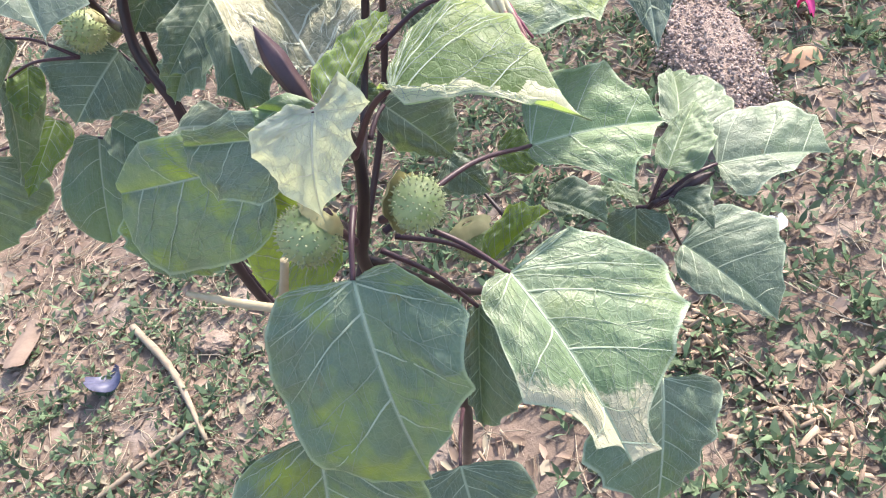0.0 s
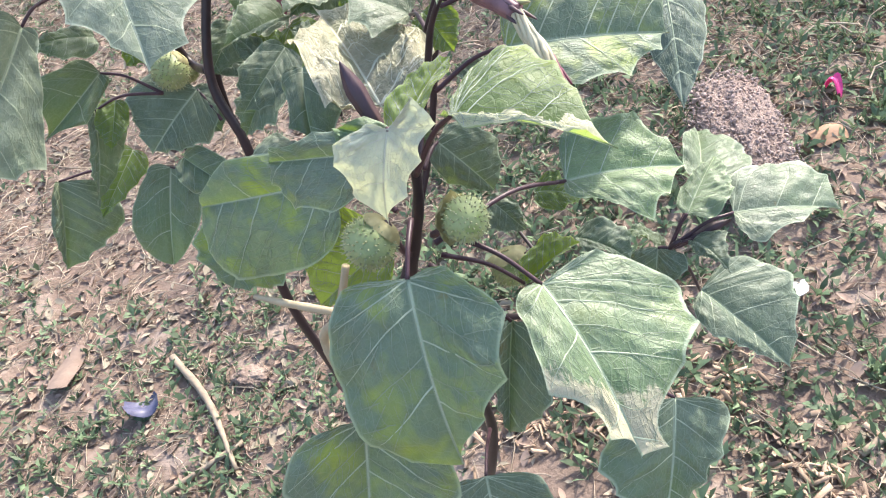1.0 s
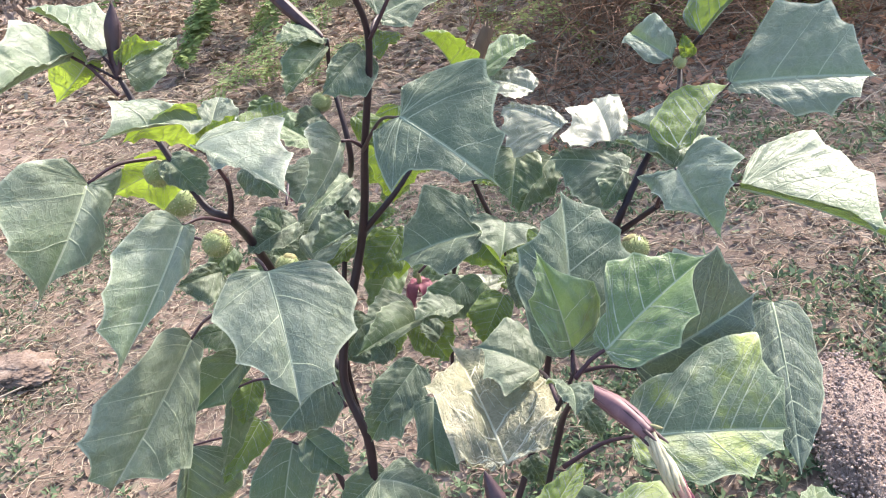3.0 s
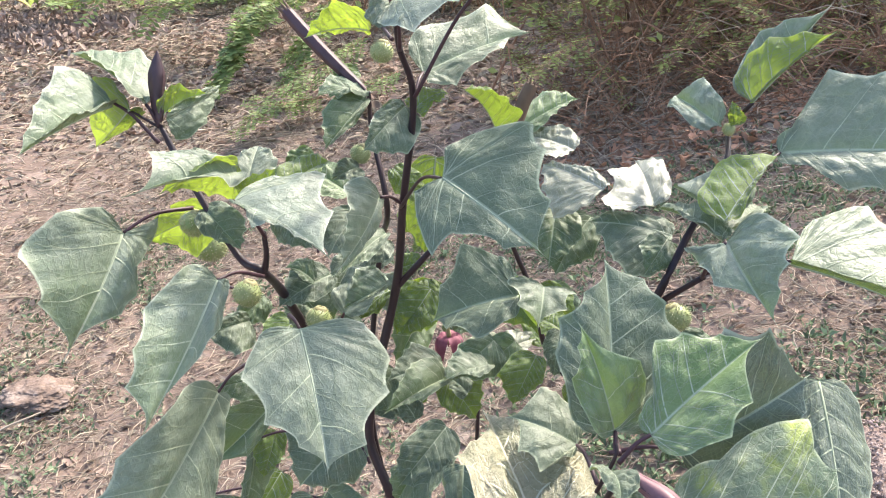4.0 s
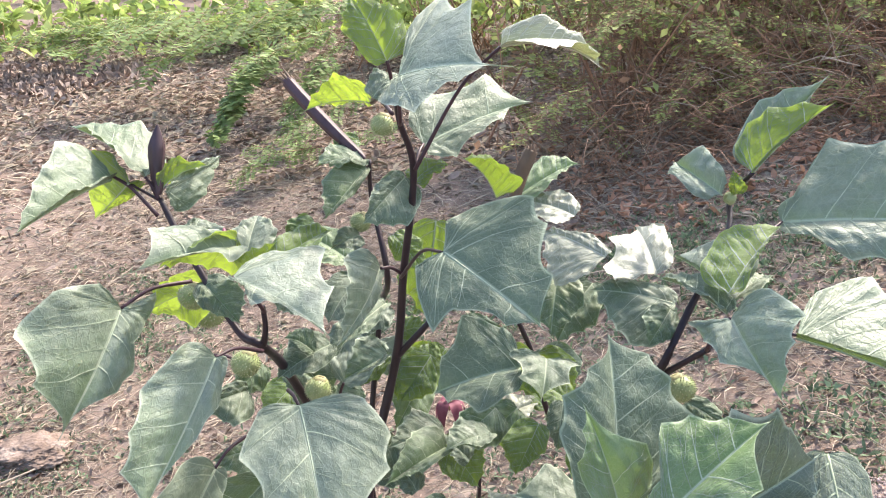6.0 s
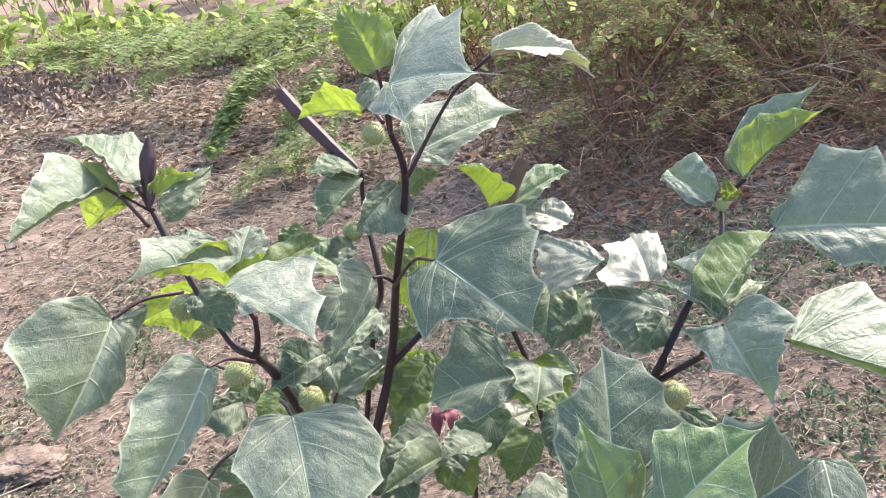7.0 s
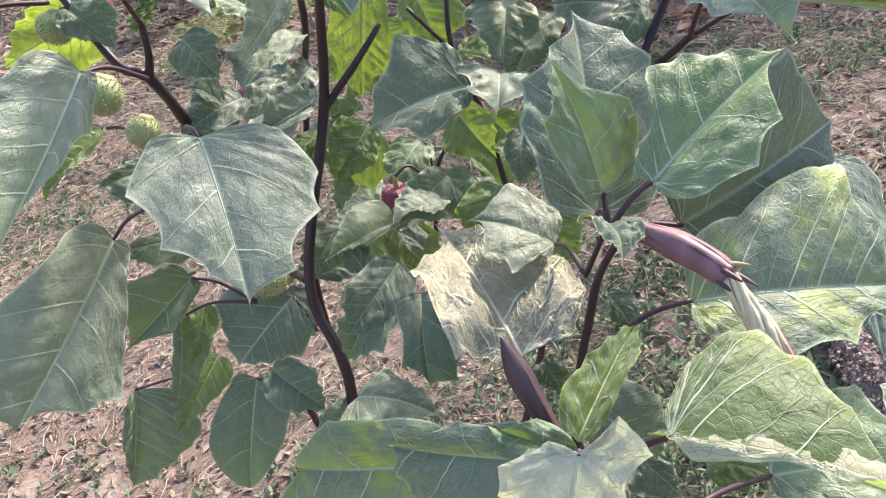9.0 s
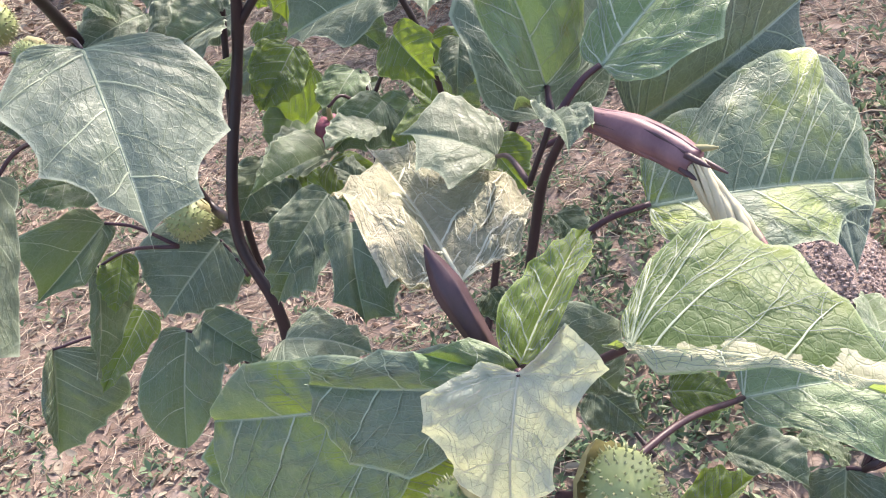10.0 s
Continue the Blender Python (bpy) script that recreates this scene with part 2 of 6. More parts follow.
HEAP = plain_material("withered_dark", (0.20, 0.148, 0.124), (0.42, 0.325, 0.275), 40.0, 0.85, 0.5, 0.002, island=0.4, spec=0.2)
STRAW = plain_material("straw", (0.265, 0.21, 0.162), (0.44, 0.365, 0.297), 60.0, 0.8, 0.3, 0.001, island=0.45, spec=0.2)
WEED = plain_material("weed_green", (0.085, 0.13, 0.075), (0.17, 0.23, 0.13), 40.0, 0.6, 0.2, 0.001, island=0.5, through_share=0.3)
SHRUB = plain_material("shrub_green", (0.24, 0.32, 0.08), (0.40, 0.48, 0.16), 10.0, 0.6, 0.2, 0.001, island=0.5, through_share=0.4)
FEATHER = plain_material("feather_green", (0.16, 0.23, 0.075), (0.27, 0.34, 0.13), 10.0, 0.6, 0.2, 0.001, island=0.4, through_share=0.4)
THICKET = plain_material("thicket_green", (0.28, 0.33, 0.115), (0.47, 0.51, 0.21), 10.0, 0.7, 0.2, 0.001, island=0.5, through_share=0.55, spots=(0.30, 0.19, 0.13))
TWIG = plain_material("twig_brown", (0.19, 0.105, 0.07), (0.41, 0.245, 0.165), 40.0, 0.85, 0.4, 0.002, island=0.5)
CHIPS = plain_material("bark_chips", (0.27, 0.185, 0.135), (0.45, 0.335, 0.25), 60.0, 0.85, 0.5, 0.002, island=0.45, spec=0.2)
RUSSET = plain_material("litter_russet", (0.28, 0.155, 0.105), (0.50, 0.30, 0.21), 40.0, 0.85, 0.5, 0.002, island=0.5, spec=0.2, through_share=0.2)
ORANGE = plain_material("leaf_orange", (0.22, 0.115, 0.07), (0.36, 0.22, 0.14), 60.0, 0.7, 0.4, 0.002)
WOOD = plain_material("bare_wood", (0.19, 0.145, 0.11), (0.37, 0.295, 0.225), 70.0, 0.75, 0.5, 0.002, stretch=(0.3, 1, 1))
STRAW_STALK = plain_material("withered_stalk", (0.30, 0.23, 0.14), (0.50, 0.41, 0.28), 80.0, 0.75, 0.4, 0.0008)
PETAL = plain_material("petal_white", (0.55, 0.56, 0.48), (0.78, 0.78, 0.70), 80.0, 0.6, 0.4, 0.001, through_share=0.3)
CLOD = plain_material("clod_earth", (0.25, 0.185, 0.165), (0.44, 0.345, 0.315), 150.0, 0.95, 1.0, 0.012, spots=(0.36, 0.285, 0.26), spec=0.15)
GRAVEL = plain_material("gravel_mauve", (0.27, 0.205, 0.19), (0.46, 0.37, 0.345), 60.0, 0.95, 0.4, 0.002, island=0.3, spots=(0.36, 0.285, 0.262), spec=0.1)
PINK = plain_material("petal_pink", (0.62, 0.03, 0.22), (0.75, 0.10, 0.36), 60.0, 0.5, 0.3, 0.001, through_share=0.3)
WHITE = plain_material("paper_white", (0.62, 0.62, 0.60), (0.80, 0.80, 0.78), 60.0, 0.7, 0.3, 0.001)
BLUE = plain_material("scrap_blue", (0.055, 0.055, 0.11), (0.13, 0.13, 0.21), 60.0, 0.45, 0.4, 0.002)


# ---- builders ----
def part(name, mesh_data, material, parent=None, label=""):
    """Links vertices and faces, or a bmesh, as one mesh object under a thing or a part."""
    me = bpy.data.meshes.new(name)
    if isinstance(mesh_data, bmesh.types.BMesh):
        mesh_data.to_mesh(me)
        mesh_data.free()
    else:
        me.from_pydata([tuple(v) for v in mesh_data[0]], [], mesh_data[1])
    me.materials.append(material)
    me.shade_smooth()
    ob = new(name, me)
    ob.parent = parent
    return tagged(ob, label)


def spline(points, n=6):
    """A smooth line through points (x, y, z, radius)."""
    p = [Vector((*q[:3], q[3])) if len(q) == 4 else Vector(q) for q in points]
    p = [2 * p[0] - p[1], *p, 2 * p[-1] - p[-2]]
    line = []
    for a, b, c, d in zip(p, p[1:], p[2:], p[3:]):
        for k in range(n):
            t = k / n
            line.append(0.5 * (2 * b + (c - a) * t + (2 * a - 5 * b + 4 * c - d) * t * t + (3 * b - a - 3 * c + d) * t**3))
    line.append(p[-2])
    return line


def tube(points, sides=8, n=6, ridge=0.0, cap=True, knots=0.0):
    """Vertices and faces of a round stalk along points (x, y, z, radius)."""
    line = spline(points, n)
    verts, faces = [], []
    up = Vector((0.31, 0.52, 0.79))
    for i, q in enumerate(line):
        c = q.to_3d()
        ahead = (line[min(i + 1, len(line) - 1)].to_3d() - line[max(i - 1, 0)].to_3d()).normalized()
        u = ahead.cross(up).normalized()
        v = ahead.cross(u)
        r = q[3] * (1 + knots * (noise.noise(c * 60) + 0.6 * noise.noise(c * 210)))
        for k in range(sides):
            a = 2 * math.pi * k / sides
            rr = r * (1 + ridge * (k % 2))
            verts.append(c + u * (rr * math.cos(a)) + v * (rr * math.sin(a)))
    m = len(line)
    for i in range(m - 1):
        for k in range(sides):
            k2 = (k + 1) % sides
            faces.append((i * sides + k, i * sides + k2, (i + 1) * sides + k2, (i + 1) * sides + k))
    if cap:
        faces += [tuple(range(sides))[::-1], tuple(range((m - 1) * sides, m * sides))]
    return verts, faces


def joined(*pieces):
    verts, faces = [], []
    for v, f in pieces:
        k = len(verts)
        verts += v
        faces += [tuple(i + k for i in face) for face in f]
    return verts, faces


def thing(name, label, category, place=(0, 0, 0), group="", kind=""):
    ob = new(name)
    ob.location = place
    ob.empty_display_size = 0.05
    return tagged(ob, label, category, group, kind)


plant = None
leaf_count = 0


def margin(rng, u_wide, teeth, ear, corners=None):
    """One edge of a blade as (along, across) points from the stalk to the tip: a rounded ear, then pointed teeth with hollow arcs between them."""
    if corners:
        corners = [*corners, (1.0, 0.0)]
    else:
        corners = [(u_wide, 1.0)]
        upper = 2 if u_wide > 0.48 else 3
        for k in range(1, upper + 1):
            t = k / (upper + 0.9) + rng.uniform(-0.06, 0.06)
            corners.append((u_wide + (1 - u_wide) * t, (1 - t ** 1.25) * (1 + rng.uniform(-0.08, 0.10))))
        if u_wide > 0.34:
            corners.insert(0, (u_wide * 0.5, 0.5 * (1 + ear) + rng.uniform(-0.05, 0.05)))
        corners.append((1.0, 0.0))
    first = corners[0]
    n = 12
    line, marks = [], []
    for k in range(n):  # the ear: a quarter round that swells behind the stalk
        g = 0.5 * math.pi * k / n
        c, d = math.sin(g), 1 - math.cos(g)
        line.append((first[0] * d ** 1.15 - 0.07 * ear * math.sin(2 * g) ** 1.2 * (1 - 0.5 * c), first[1] * c))
    for (u0, q0), (u1, q1) in zip(corners, corners[1:]):
        marks.append(len(line))
        m = 9
        deep = (teeth * rng.uniform(0.9, 1.5) if u1 > u_wide + 0.02 or teeth < 0 else -0.06) * math.hypot(u1 - u0, 0.6 * (q1 - q0))
        for k in range(m):
            t = k / m
            hollow = deep * math.sin(math.pi * t ** 1.25) ** 0.85
            slope = (q0 - q1) / max(1e-3, abs(u1 - u0) + abs(q1 - q0))
            line.append((u0 + (u1 - u0) * t - hollow * 0.35 * slope, q0 + (q1 - q0) * t - hollow))
    line.append((1.0, 0.0))
    return [(u, max(0.0, q)) for u, q in line], marks


def leaf(base, tip, left, right, petiole_from=None, sag=0.006, fold=None, crinkle=0.002, curl=0.0, teeth=0.27, look_of=None, label="", wave=0.004, ear=0.8, stalk_bow=0.10, corners=(None, None)):
    """A leaf from its stalk's end to its tip, as wide as its two widest teeth, under the present plant."""
    global leaf_count
    leaf_count += 1
    rng = random.Random(leaf_count)
    b, t = Vector(base), Vector(tip)
    axis = t - b
    size = axis.length
    edges, sides = [], []
    for s, shape in zip((Vector(left), Vector(right)), corners):
        u = (s - b).dot(axis) / axis.length_squared
        if not shape:
            u = max(0.16, min(0.66, u))
        sides.append((s - b) - axis * ((s - b).dot(axis) / axis.length_squared))
        edges.append(margin(rng, u, teeth[len(edges)] if isinstance(teeth, tuple) else teeth, ear, shape))
    if fold is None:
        fold = rng.uniform(-0.10, 0.24)
    normal = (sides[1] - sides[0]).cross(axis).normalized()
    if normal.z < -0.25 or (abs(normal.z) <= 0.25 and normal.y > 0):
        normal = -normal
    cols = 10
    bulge = [rng.uniform(0.015, 0.05) * (1 if fold < 0.3 else 0.3) for k in (0, 1)]
    offset = Vector((rng.uniform(0, 50), rng.uniform(0, 50), rng.uniform(0, 50)))
    quilt = min(0.0010, 0.008 * size)

    # where each side's veins leave the margin, as places along its edge
    veins_at = []
    for line, marks in edges:
        spots = [4.0, 8.0]
        for p, q in zip(marks, marks[1:] + [len(line) - 1]):
            spots += [float(p), 0.5 * (p + q) + 0.6]
        veins_at.append(spots[:-1])

    # where on the midrib each side vein starts: they leave it at a slant
    roots = []
    for k, (line, marks) in enumerate(edges):
        slant = 0.72 * sides[k].length / size
        raw = [max(0.0, u - slant * q) for u, q in line]
        m = len(raw)
        soft = [sum(raw[max(0, i - 3):i + 4]) / len(raw[max(0, i - 3):i + 4]) for i in range(m)]
        soft[-1] = 1.0
        for i in range(1, m):
            soft[i] = min(1.0, max(soft[i], soft[i - 1] + 1e-4))
        roots.append(soft)

    def spot(r, f, k):
        """Blade coordinates at place r along the edge and share f of the way out to it."""
        line = edges[k][0]
        i = max(0, min(len(line) - 2, int(r)))
        w = r - i
        um = line[i][0] * (1 - w) + line[i + 1][0] * w
        qm = line[i][1] * (1 - w) + line[i + 1][1] * w
        root = roots[k][i] * (1 - w) + roots[k][i + 1] * w
        return root + (um - root) * f ** 1.15, qm * f

    def point(u, q, k, puff=0.0):
        h = sag * 4 * u * (1 - u) * (1 if u > 0 else 0)
        h += fold * size * 0.3 * (q - 0.4) - curl * size * q * q + bulge[k] * size * 4 * q * (1 - q)
        h += wave * q * q * math.sin(9 * u + offset.x + 2.6 * k) * (1 + 0.4 * math.sin(23 * u + offset.y))
        grain = Vector((u * 7, (q if k else -q) * 4.5, 0)) + offset
        h += crinkle * (noise.noise(grain) * 1.3 + noise.noise(grain * 2.3) * 0.7 + (0.55 * noise.noise(grain * 5.5) if crinkle > 0.004 else 0.0)) * min(1.0, q * 4)
        h += puff * (0.6 + 0.8 * abs(noise.noise(grain * 3.1)))
        h -= 0.0009 * math.exp(-((q / 0.05) ** 2))
        return b + axis * u + sides[k] * q + normal * h

    def surface(r, f, k):
        near = min(abs(r - v) for v in veins_at[k])
        return point(*spot(r, f, k), k, quilt * (min(1.0, near / 2.2) ** 0.7) * 4 * f * (1 - 0.75 * f))

    verts, uvs, rims, faces = [], [], [], []
    for k in (0, 1):
        n = len(edges[k][0])
        start = len(verts)
        for i in range(n):
            for j in range(cols + 1):
                f = 1 - (1 - j / cols) ** 1.15
                u, q = spot(i, f, k)
                verts.append(surface(i, f, k))
                uvs.append((u, q if k else -q))
                rims.append((i / n, f))
        for i in range(n - 1):
            for j in range(cols):
                c = start + i * (cols + 1) + j
                quad = (c, c + 1, c + cols + 2, c + cols + 1)
                faces.append(quad if k else quad[::-1])
    ob = part("leaf", (verts, faces), look_of or GREEN, plant, label)
    order = [loop.vertex_index for loop in ob.data.loops]
    for name, values in (("blade", uvs), ("rim", rims)):
        layer = ob.data.uv_layers.new(name=name)
        layer.data.foreach_set("uv", np.array(values, dtype=np.float32)[order].ravel())
    thin = size / 0.12
    ribs = [tube([(*point(u, 0.0, 0), w * thin) for u, w in ((0.004, 0.0012), (0.2, 0.00095), (0.45, 0.0007), (0.7, 0.00045), (0.97, 0.0002))], 6, 4)]
    net = []

    def vein(points, r0, r1, strands):
        """A flat raised strand on both faces of the blade."""
        m = len(points) - 1
        if m < 2:
            return
        line = [surface(*p) for p in points]
        for face in (1, -1):
            v = []
            for n, p in enumerate(line):
                out = (line[min(n + 1, m)] - line[max(n - 1, 0)]).cross(normal).normalized() * (r0 + (r1 - r0) * n / m) * thin
                lift = p + normal * face * 0.0004
                v += [lift - out, lift + normal * face * 0.00018, lift + out]
            strands.append((v, [(3 * n + c, 3 * n + c + 1, 3 * n + c + 4, 3 * n + c + 3) for n in range(m) for c in (0, 1)]))

    for k in (0, 1):
        spots = veins_at[k]
        for j, r in enumerate(spots):
            main = j != 0 and (j % 2 == 0 or j == 1)
            reach = 0.93 if main else 0.80
            drift = rng.uniform(-0.5, 0.5)
            line = [(r + drift * math.sin(5 * c / 12 + j), 0.004 + reach * c / 12, k) for c in range(13)]
            vein(line, 0.00056 if main else 0.00036, 0.00017, ribs if main else net)
            for f0, way in ((0.42, 1.0), (0.62, -1.0)):
                turn = way * rng.uniform(1.6, 2.6)
                fork = [(line[0][0] + turn * (c / 6) ** 0.9, f0 + (0.94 - f0) * c / 6, k) for c in range(7)]
                if 0.5 < fork[-1][0] < len(edges[k][0]) - 2:
                    vein(fork, 0.00028, 0.00013, net)
            if j + 1 < len(spots):
                for m in range(7):
                    f = 0.16 + 0.115 * m + rng.uniform(-0.03, 0.03)
                    bow = rng.choice((-1, 1)) * rng.uniform(0.02, 0.05)
                    vein([(r + (spots[j + 1] - r) * c / 5, f + bow * math.sin(math.pi * c / 5) + 0.03 * c / 5, k) for c in range(6)], 0.00014, 0.00011, net)
    # blades with sunlight in their colour get lighter veins to match
    dry = look_of in (SUNLIT_PALE, CRUMPLED, SUNLIT_GREY)
    tagged(part("venation", joined(*ribs), SUNLIT_RIB if dry else RIB, ob), kind="stuff")
    tagged(part("vein_net", joined(*net), SUNLIT_RIB if dry else NET, ob), kind="stuff")
    if petiole_from is not None:
        a = Vector(petiole_from)
        mid = a.lerp(b, 0.55) + Vector((0, 0, stalk_bow * (b - a).length))
        part("petiole", tube([(*a, 0.0020), (*mid, 0.0016), (*b, 0.0014)], 8, 7), STALK, ob, "dark purple leaf stalk")
    return ob


RIB = plain_material("rib_pale", (0.29, 0.335, 0.235), (0.40, 0.45, 0.325), 90.0, 0.5, 0.2, 0.0004)
# vein colour lightened to go with the sunlit-coloured blades
SUNLIT_RIB = plain_material("rib_sunlit", (0.46, 0.46, 0.36), (0.62, 0.61, 0.49), 90.0, 0.5, 0.2, 0.0004)
NET = plain_material("rib_faint", (0.19, 0.23, 0.155), (0.27, 0.315, 0.215), 90.0, 0.5, 0.2, 0.0004)


def stem(points, name="stem", material=None):
    return part(name, tube(points, 12, 7, knots=0.10), material or STEM, plant)


def ball(radius, subdivisions=3, stretch=1.0):
    bm = bmesh.new()
    bmesh.ops.create_icosphere(bm, subdivisions=subdivisions, radius=radius)
    for v in bm.verts:
        v.co.z *= stretch
    return bm


def fruit(place, toward, radius=0.016, stalk_from=None, collar=1.0, label="pale green round seed capsule with short spines"):
    """A spiny capsule; toward is the way its stalk end faces."""
    rng = random.Random(int(1000 * abs(place[0]) + 100 * place[2] * 10))
    turn = Vector(toward).normalized().to_track_quat("-Z", "Y").to_matrix().to_4x4()
    m = Matrix.Translation(place) @ turn
    bm = ball(radius, 4, 0.94)
    for v in bm.verts:
        v.co *= 1 + 0.03 * noise.noise(v.co * 160)
    bm.transform(m)
    body = part("fruit", bm, FRUIT, plant, label)
    pieces = []
    count = 230
    for k in range(count):
        z = 1 - 2 * (k + 0.5) / count
        if z < -0.93:
            continue
        a = k * 2.39996 + rng.uniform(-0.12, 0.12)
        r = math.sqrt(1 - z * z)
        d = Vector((r * math.cos(a), r * math.sin(a), z * 0.94))
        foot = m @ (d * radius * 0.985)
        long = radius * rng.uniform(0.11, 0.18)
        point = m @ (d * (radius + long))
        pieces.append(tube([(*foot, radius * 0.05), (*foot.lerp(point, 0.5), radius * 0.026), (*point, radius * 0.008)], 5, 1))
    tagged(part("spine_cover", joined(*pieces), SPINE, body), kind="stuff")
    if collar:
        verts, faces = [], []
        n = 28
        for i, (rr, zz) in enumerate(((0.25, -0.93), (0.62 * collar, -0.98), (0.95 * collar, -0.80), (1.12 * collar, -0.55))):
            for k in range(n):
                a = 2 * math.pi * k / n
                w = 1 + (0.09 * math.sin(5 * a + 0.6) + 0.05 * math.sin(11 * a)) * i / 3
                verts.append(m @ Vector((rr * w * radius * math.cos(a), rr * w * radius * math.sin(a), zz * radius - 0.001)))
        for i in range(3):
            for k in range(n):
                faces.append((i * n + k, i * n + (k + 1) % n, (i + 1) * n + (k + 1) % n, (i + 1) * n + k))
        part("calyx", (verts, faces), CALYX, body, "withered frilled collar")
    if stalk_from is not None:
        a, c = Vector(stalk_from), m @ Vector((0, 0, -0.93 * radius))
        part("fruit_stalk", tube([(*a, 0.0027), (*(a.lerp(c, 0.5) + Vector((0, 0, -0.004))), 0.0024), (*c, 0.0032)], 8, 6), STALK, body)
    return body


def bud(a, c, radius=0.009, material=None, label="closed dark purple flower bud", frayed=False):
    """A long ribbed bud or withered calyx from its foot a to its tip c."""
    a, c = Vector(a), Vector(c)
    axis = c - a
    shape = ((0.0, 0.28), (0.06, 0.55), (0.25, 0.78), (0.5, 0.95), (0.68, 1.0), (0.85, 0.62), (1.0, 0.06))
    if frayed:
        shape = ((0.0, 0.35), (0.06, 0.62), (0.3, 0.85), (0.6, 1.0), (0.85, 1.0), (0.97, 0.9), (1.0, 0.75))
    bend = axis.cross(Vector((0.3, 0.9, 0.2))).normalized() * axis.length * 0.03
    line = [(*(a + axis * u + bend * math.sin(math.pi * u)), radius * r) for u, r in shape]
    ob = part("flower_bud", tube(line, 12, 5, ridge=0.38, knots=0.06), material or BUD, plant, label)
    if frayed:
        rim = []
        u = axis.cross(Vector((0, 0, 1))).normalized()
        v = axis.cross(u).normalized()
        for k in range(6):
            g = 2 * math.pi * k / 6
            way = u * math.cos(g) + v * math.sin(g)
            foot = a + axis * 0.97 + way * radius * 0.7
            point = a + axis * (1.05 + 0.03 * (k % 3)) + way * radius * (1.0 + 0.2 * (k % 2))
            rim.append(tube([(*foot, 0.0016), (*foot.lerp(point, 0.6), 0.0012), (*point, 0.0003)], 5, 3))
        part("calyx_teeth", joined(*rim), DRY, ob)
    return ob


def wilted_flower(calyx_line, corolla_line):
    """A drooping spent flower: a ribbed purple calyx with split teeth, and the twisted dry corolla hanging out of it."""
    line = [(*p, r) for p, r in zip(calyx_line, (0.0036, 0.0053, 0.0060, 0.0050))]
    ob = part("wilted_flower", tube(line, 12, 9, ridge=0.20, knots=0.08), MAUVE, plant, "drooping wilted flower with a purple calyx")
    for k in range(7):
        rib = []
        for i, p in enumerate(calyx_line):
            c = Vector(p)
            ahead = (Vector(calyx_line[min(i + 1, 3)]) - Vector(calyx_line[max(i - 1, 0)])).normalized()
            s = ahead.cross(Vector((0.2, 0.3, 0.9))).normalized()
            g = 2 * math.pi * k / 7 + 0.12 * i
            rib.append((*(c + (s * math.cos(g) + ahead.cross(s) * math.sin(g)) * (0.0036, 0.0052, 0.0059, 0.0049)[i]), (0.0006, 0.0008, 0.0009, 0.0006)[i]))
        part("calyx_rib", tube(rib, 6, 7, knots=0.3), CRIMSON if k == 2 else (TUBE if k % 3 == 0 else MAUVE), ob)
    end = Vector(calyx_line[-1])
    way = (end - Vector(calyx_line[-2])).normalized()
    u = way.cross(Vector((0, 0, 1))).normalized()
    v = way.cross(u)
    for k in range(5):
        g = 2 * math.pi * k / 5 + 0.4
        d = u * math.cos(g) + v * math.sin(g)
        foot = end + d * 0.0046 - way * 0.003
        point = end + d * (0.006 + 0.003 * (k % 2)) + way * (0.005 + 0.003 * (k % 3))
        part("calyx_tooth", tube([(*foot, 0.0015), (*foot.lerp(point, 0.55), 0.0013), (*point, 0.0004)], 6, 4), CALYX if k % 2 else TUBE, ob)
    line = [Vector(p) for p in corolla_line]
    for k in range(17):
        strand = []
        for i, (p, r) in enumerate(zip(line, (0.0032, 0.0034, 0.0040, 0.0046, 0.0042, 0.0020))):
            ahead = (line[min(i + 1, 5)] - line[max(i - 1, 0)]).normalized()
            s = ahead.cross(Vector((0.2, 0.3, 0.9))).normalized()
            g = 2 * math.pi * k / 17 + 0.55 * i + 0.2 * math.sin(3 * k + i)
            strand.append((*(p + (s * math.cos(g) + ahead.cross(s) * math.sin(g)) * r), (0.0008, 0.0010, 0.0013, 0.0014, 0.0012, 0.0005)[i] * (0.8 + 0.3 * (k % 3))))
        part("corolla_fold", tube(strand, 6, 9, knots=0.5), CREAM, ob, "shrivelled cream corolla fold" if k == 0 else "")
        # the lower half is streaked with rose and crimson creases
        start = 2 + (k % 3) // 2
        if k % 4 != 1 and start < 4:
            streak = [(x, y, z, w * (0.35 if i == 0 else 1.12)) for i, (x, y, z, w) in enumerate(strand[start:])]
            part("corolla_streak", tube(streak, 6, 7, knots=0.4), CRIMSON if k % 5 == 2 else ROSE, ob)
    tip = [Vector(p) for p in corolla_line[-3:]]
    for k in range(4):
        d = Vector((math.cos(1.7 * k), math.sin(1.7 * k), 0)) * 0.0035
        part("petal_tip", tube([(*(tip[0] + d), 0.0012), (*(tip[1] + d * 1.3), 0.0016), (*(tip[2] + d * 1.2), 0.0006)], 6, 5, knots=0.4), ROSE if k % 2 else CRIMSON, ob)
    return ob


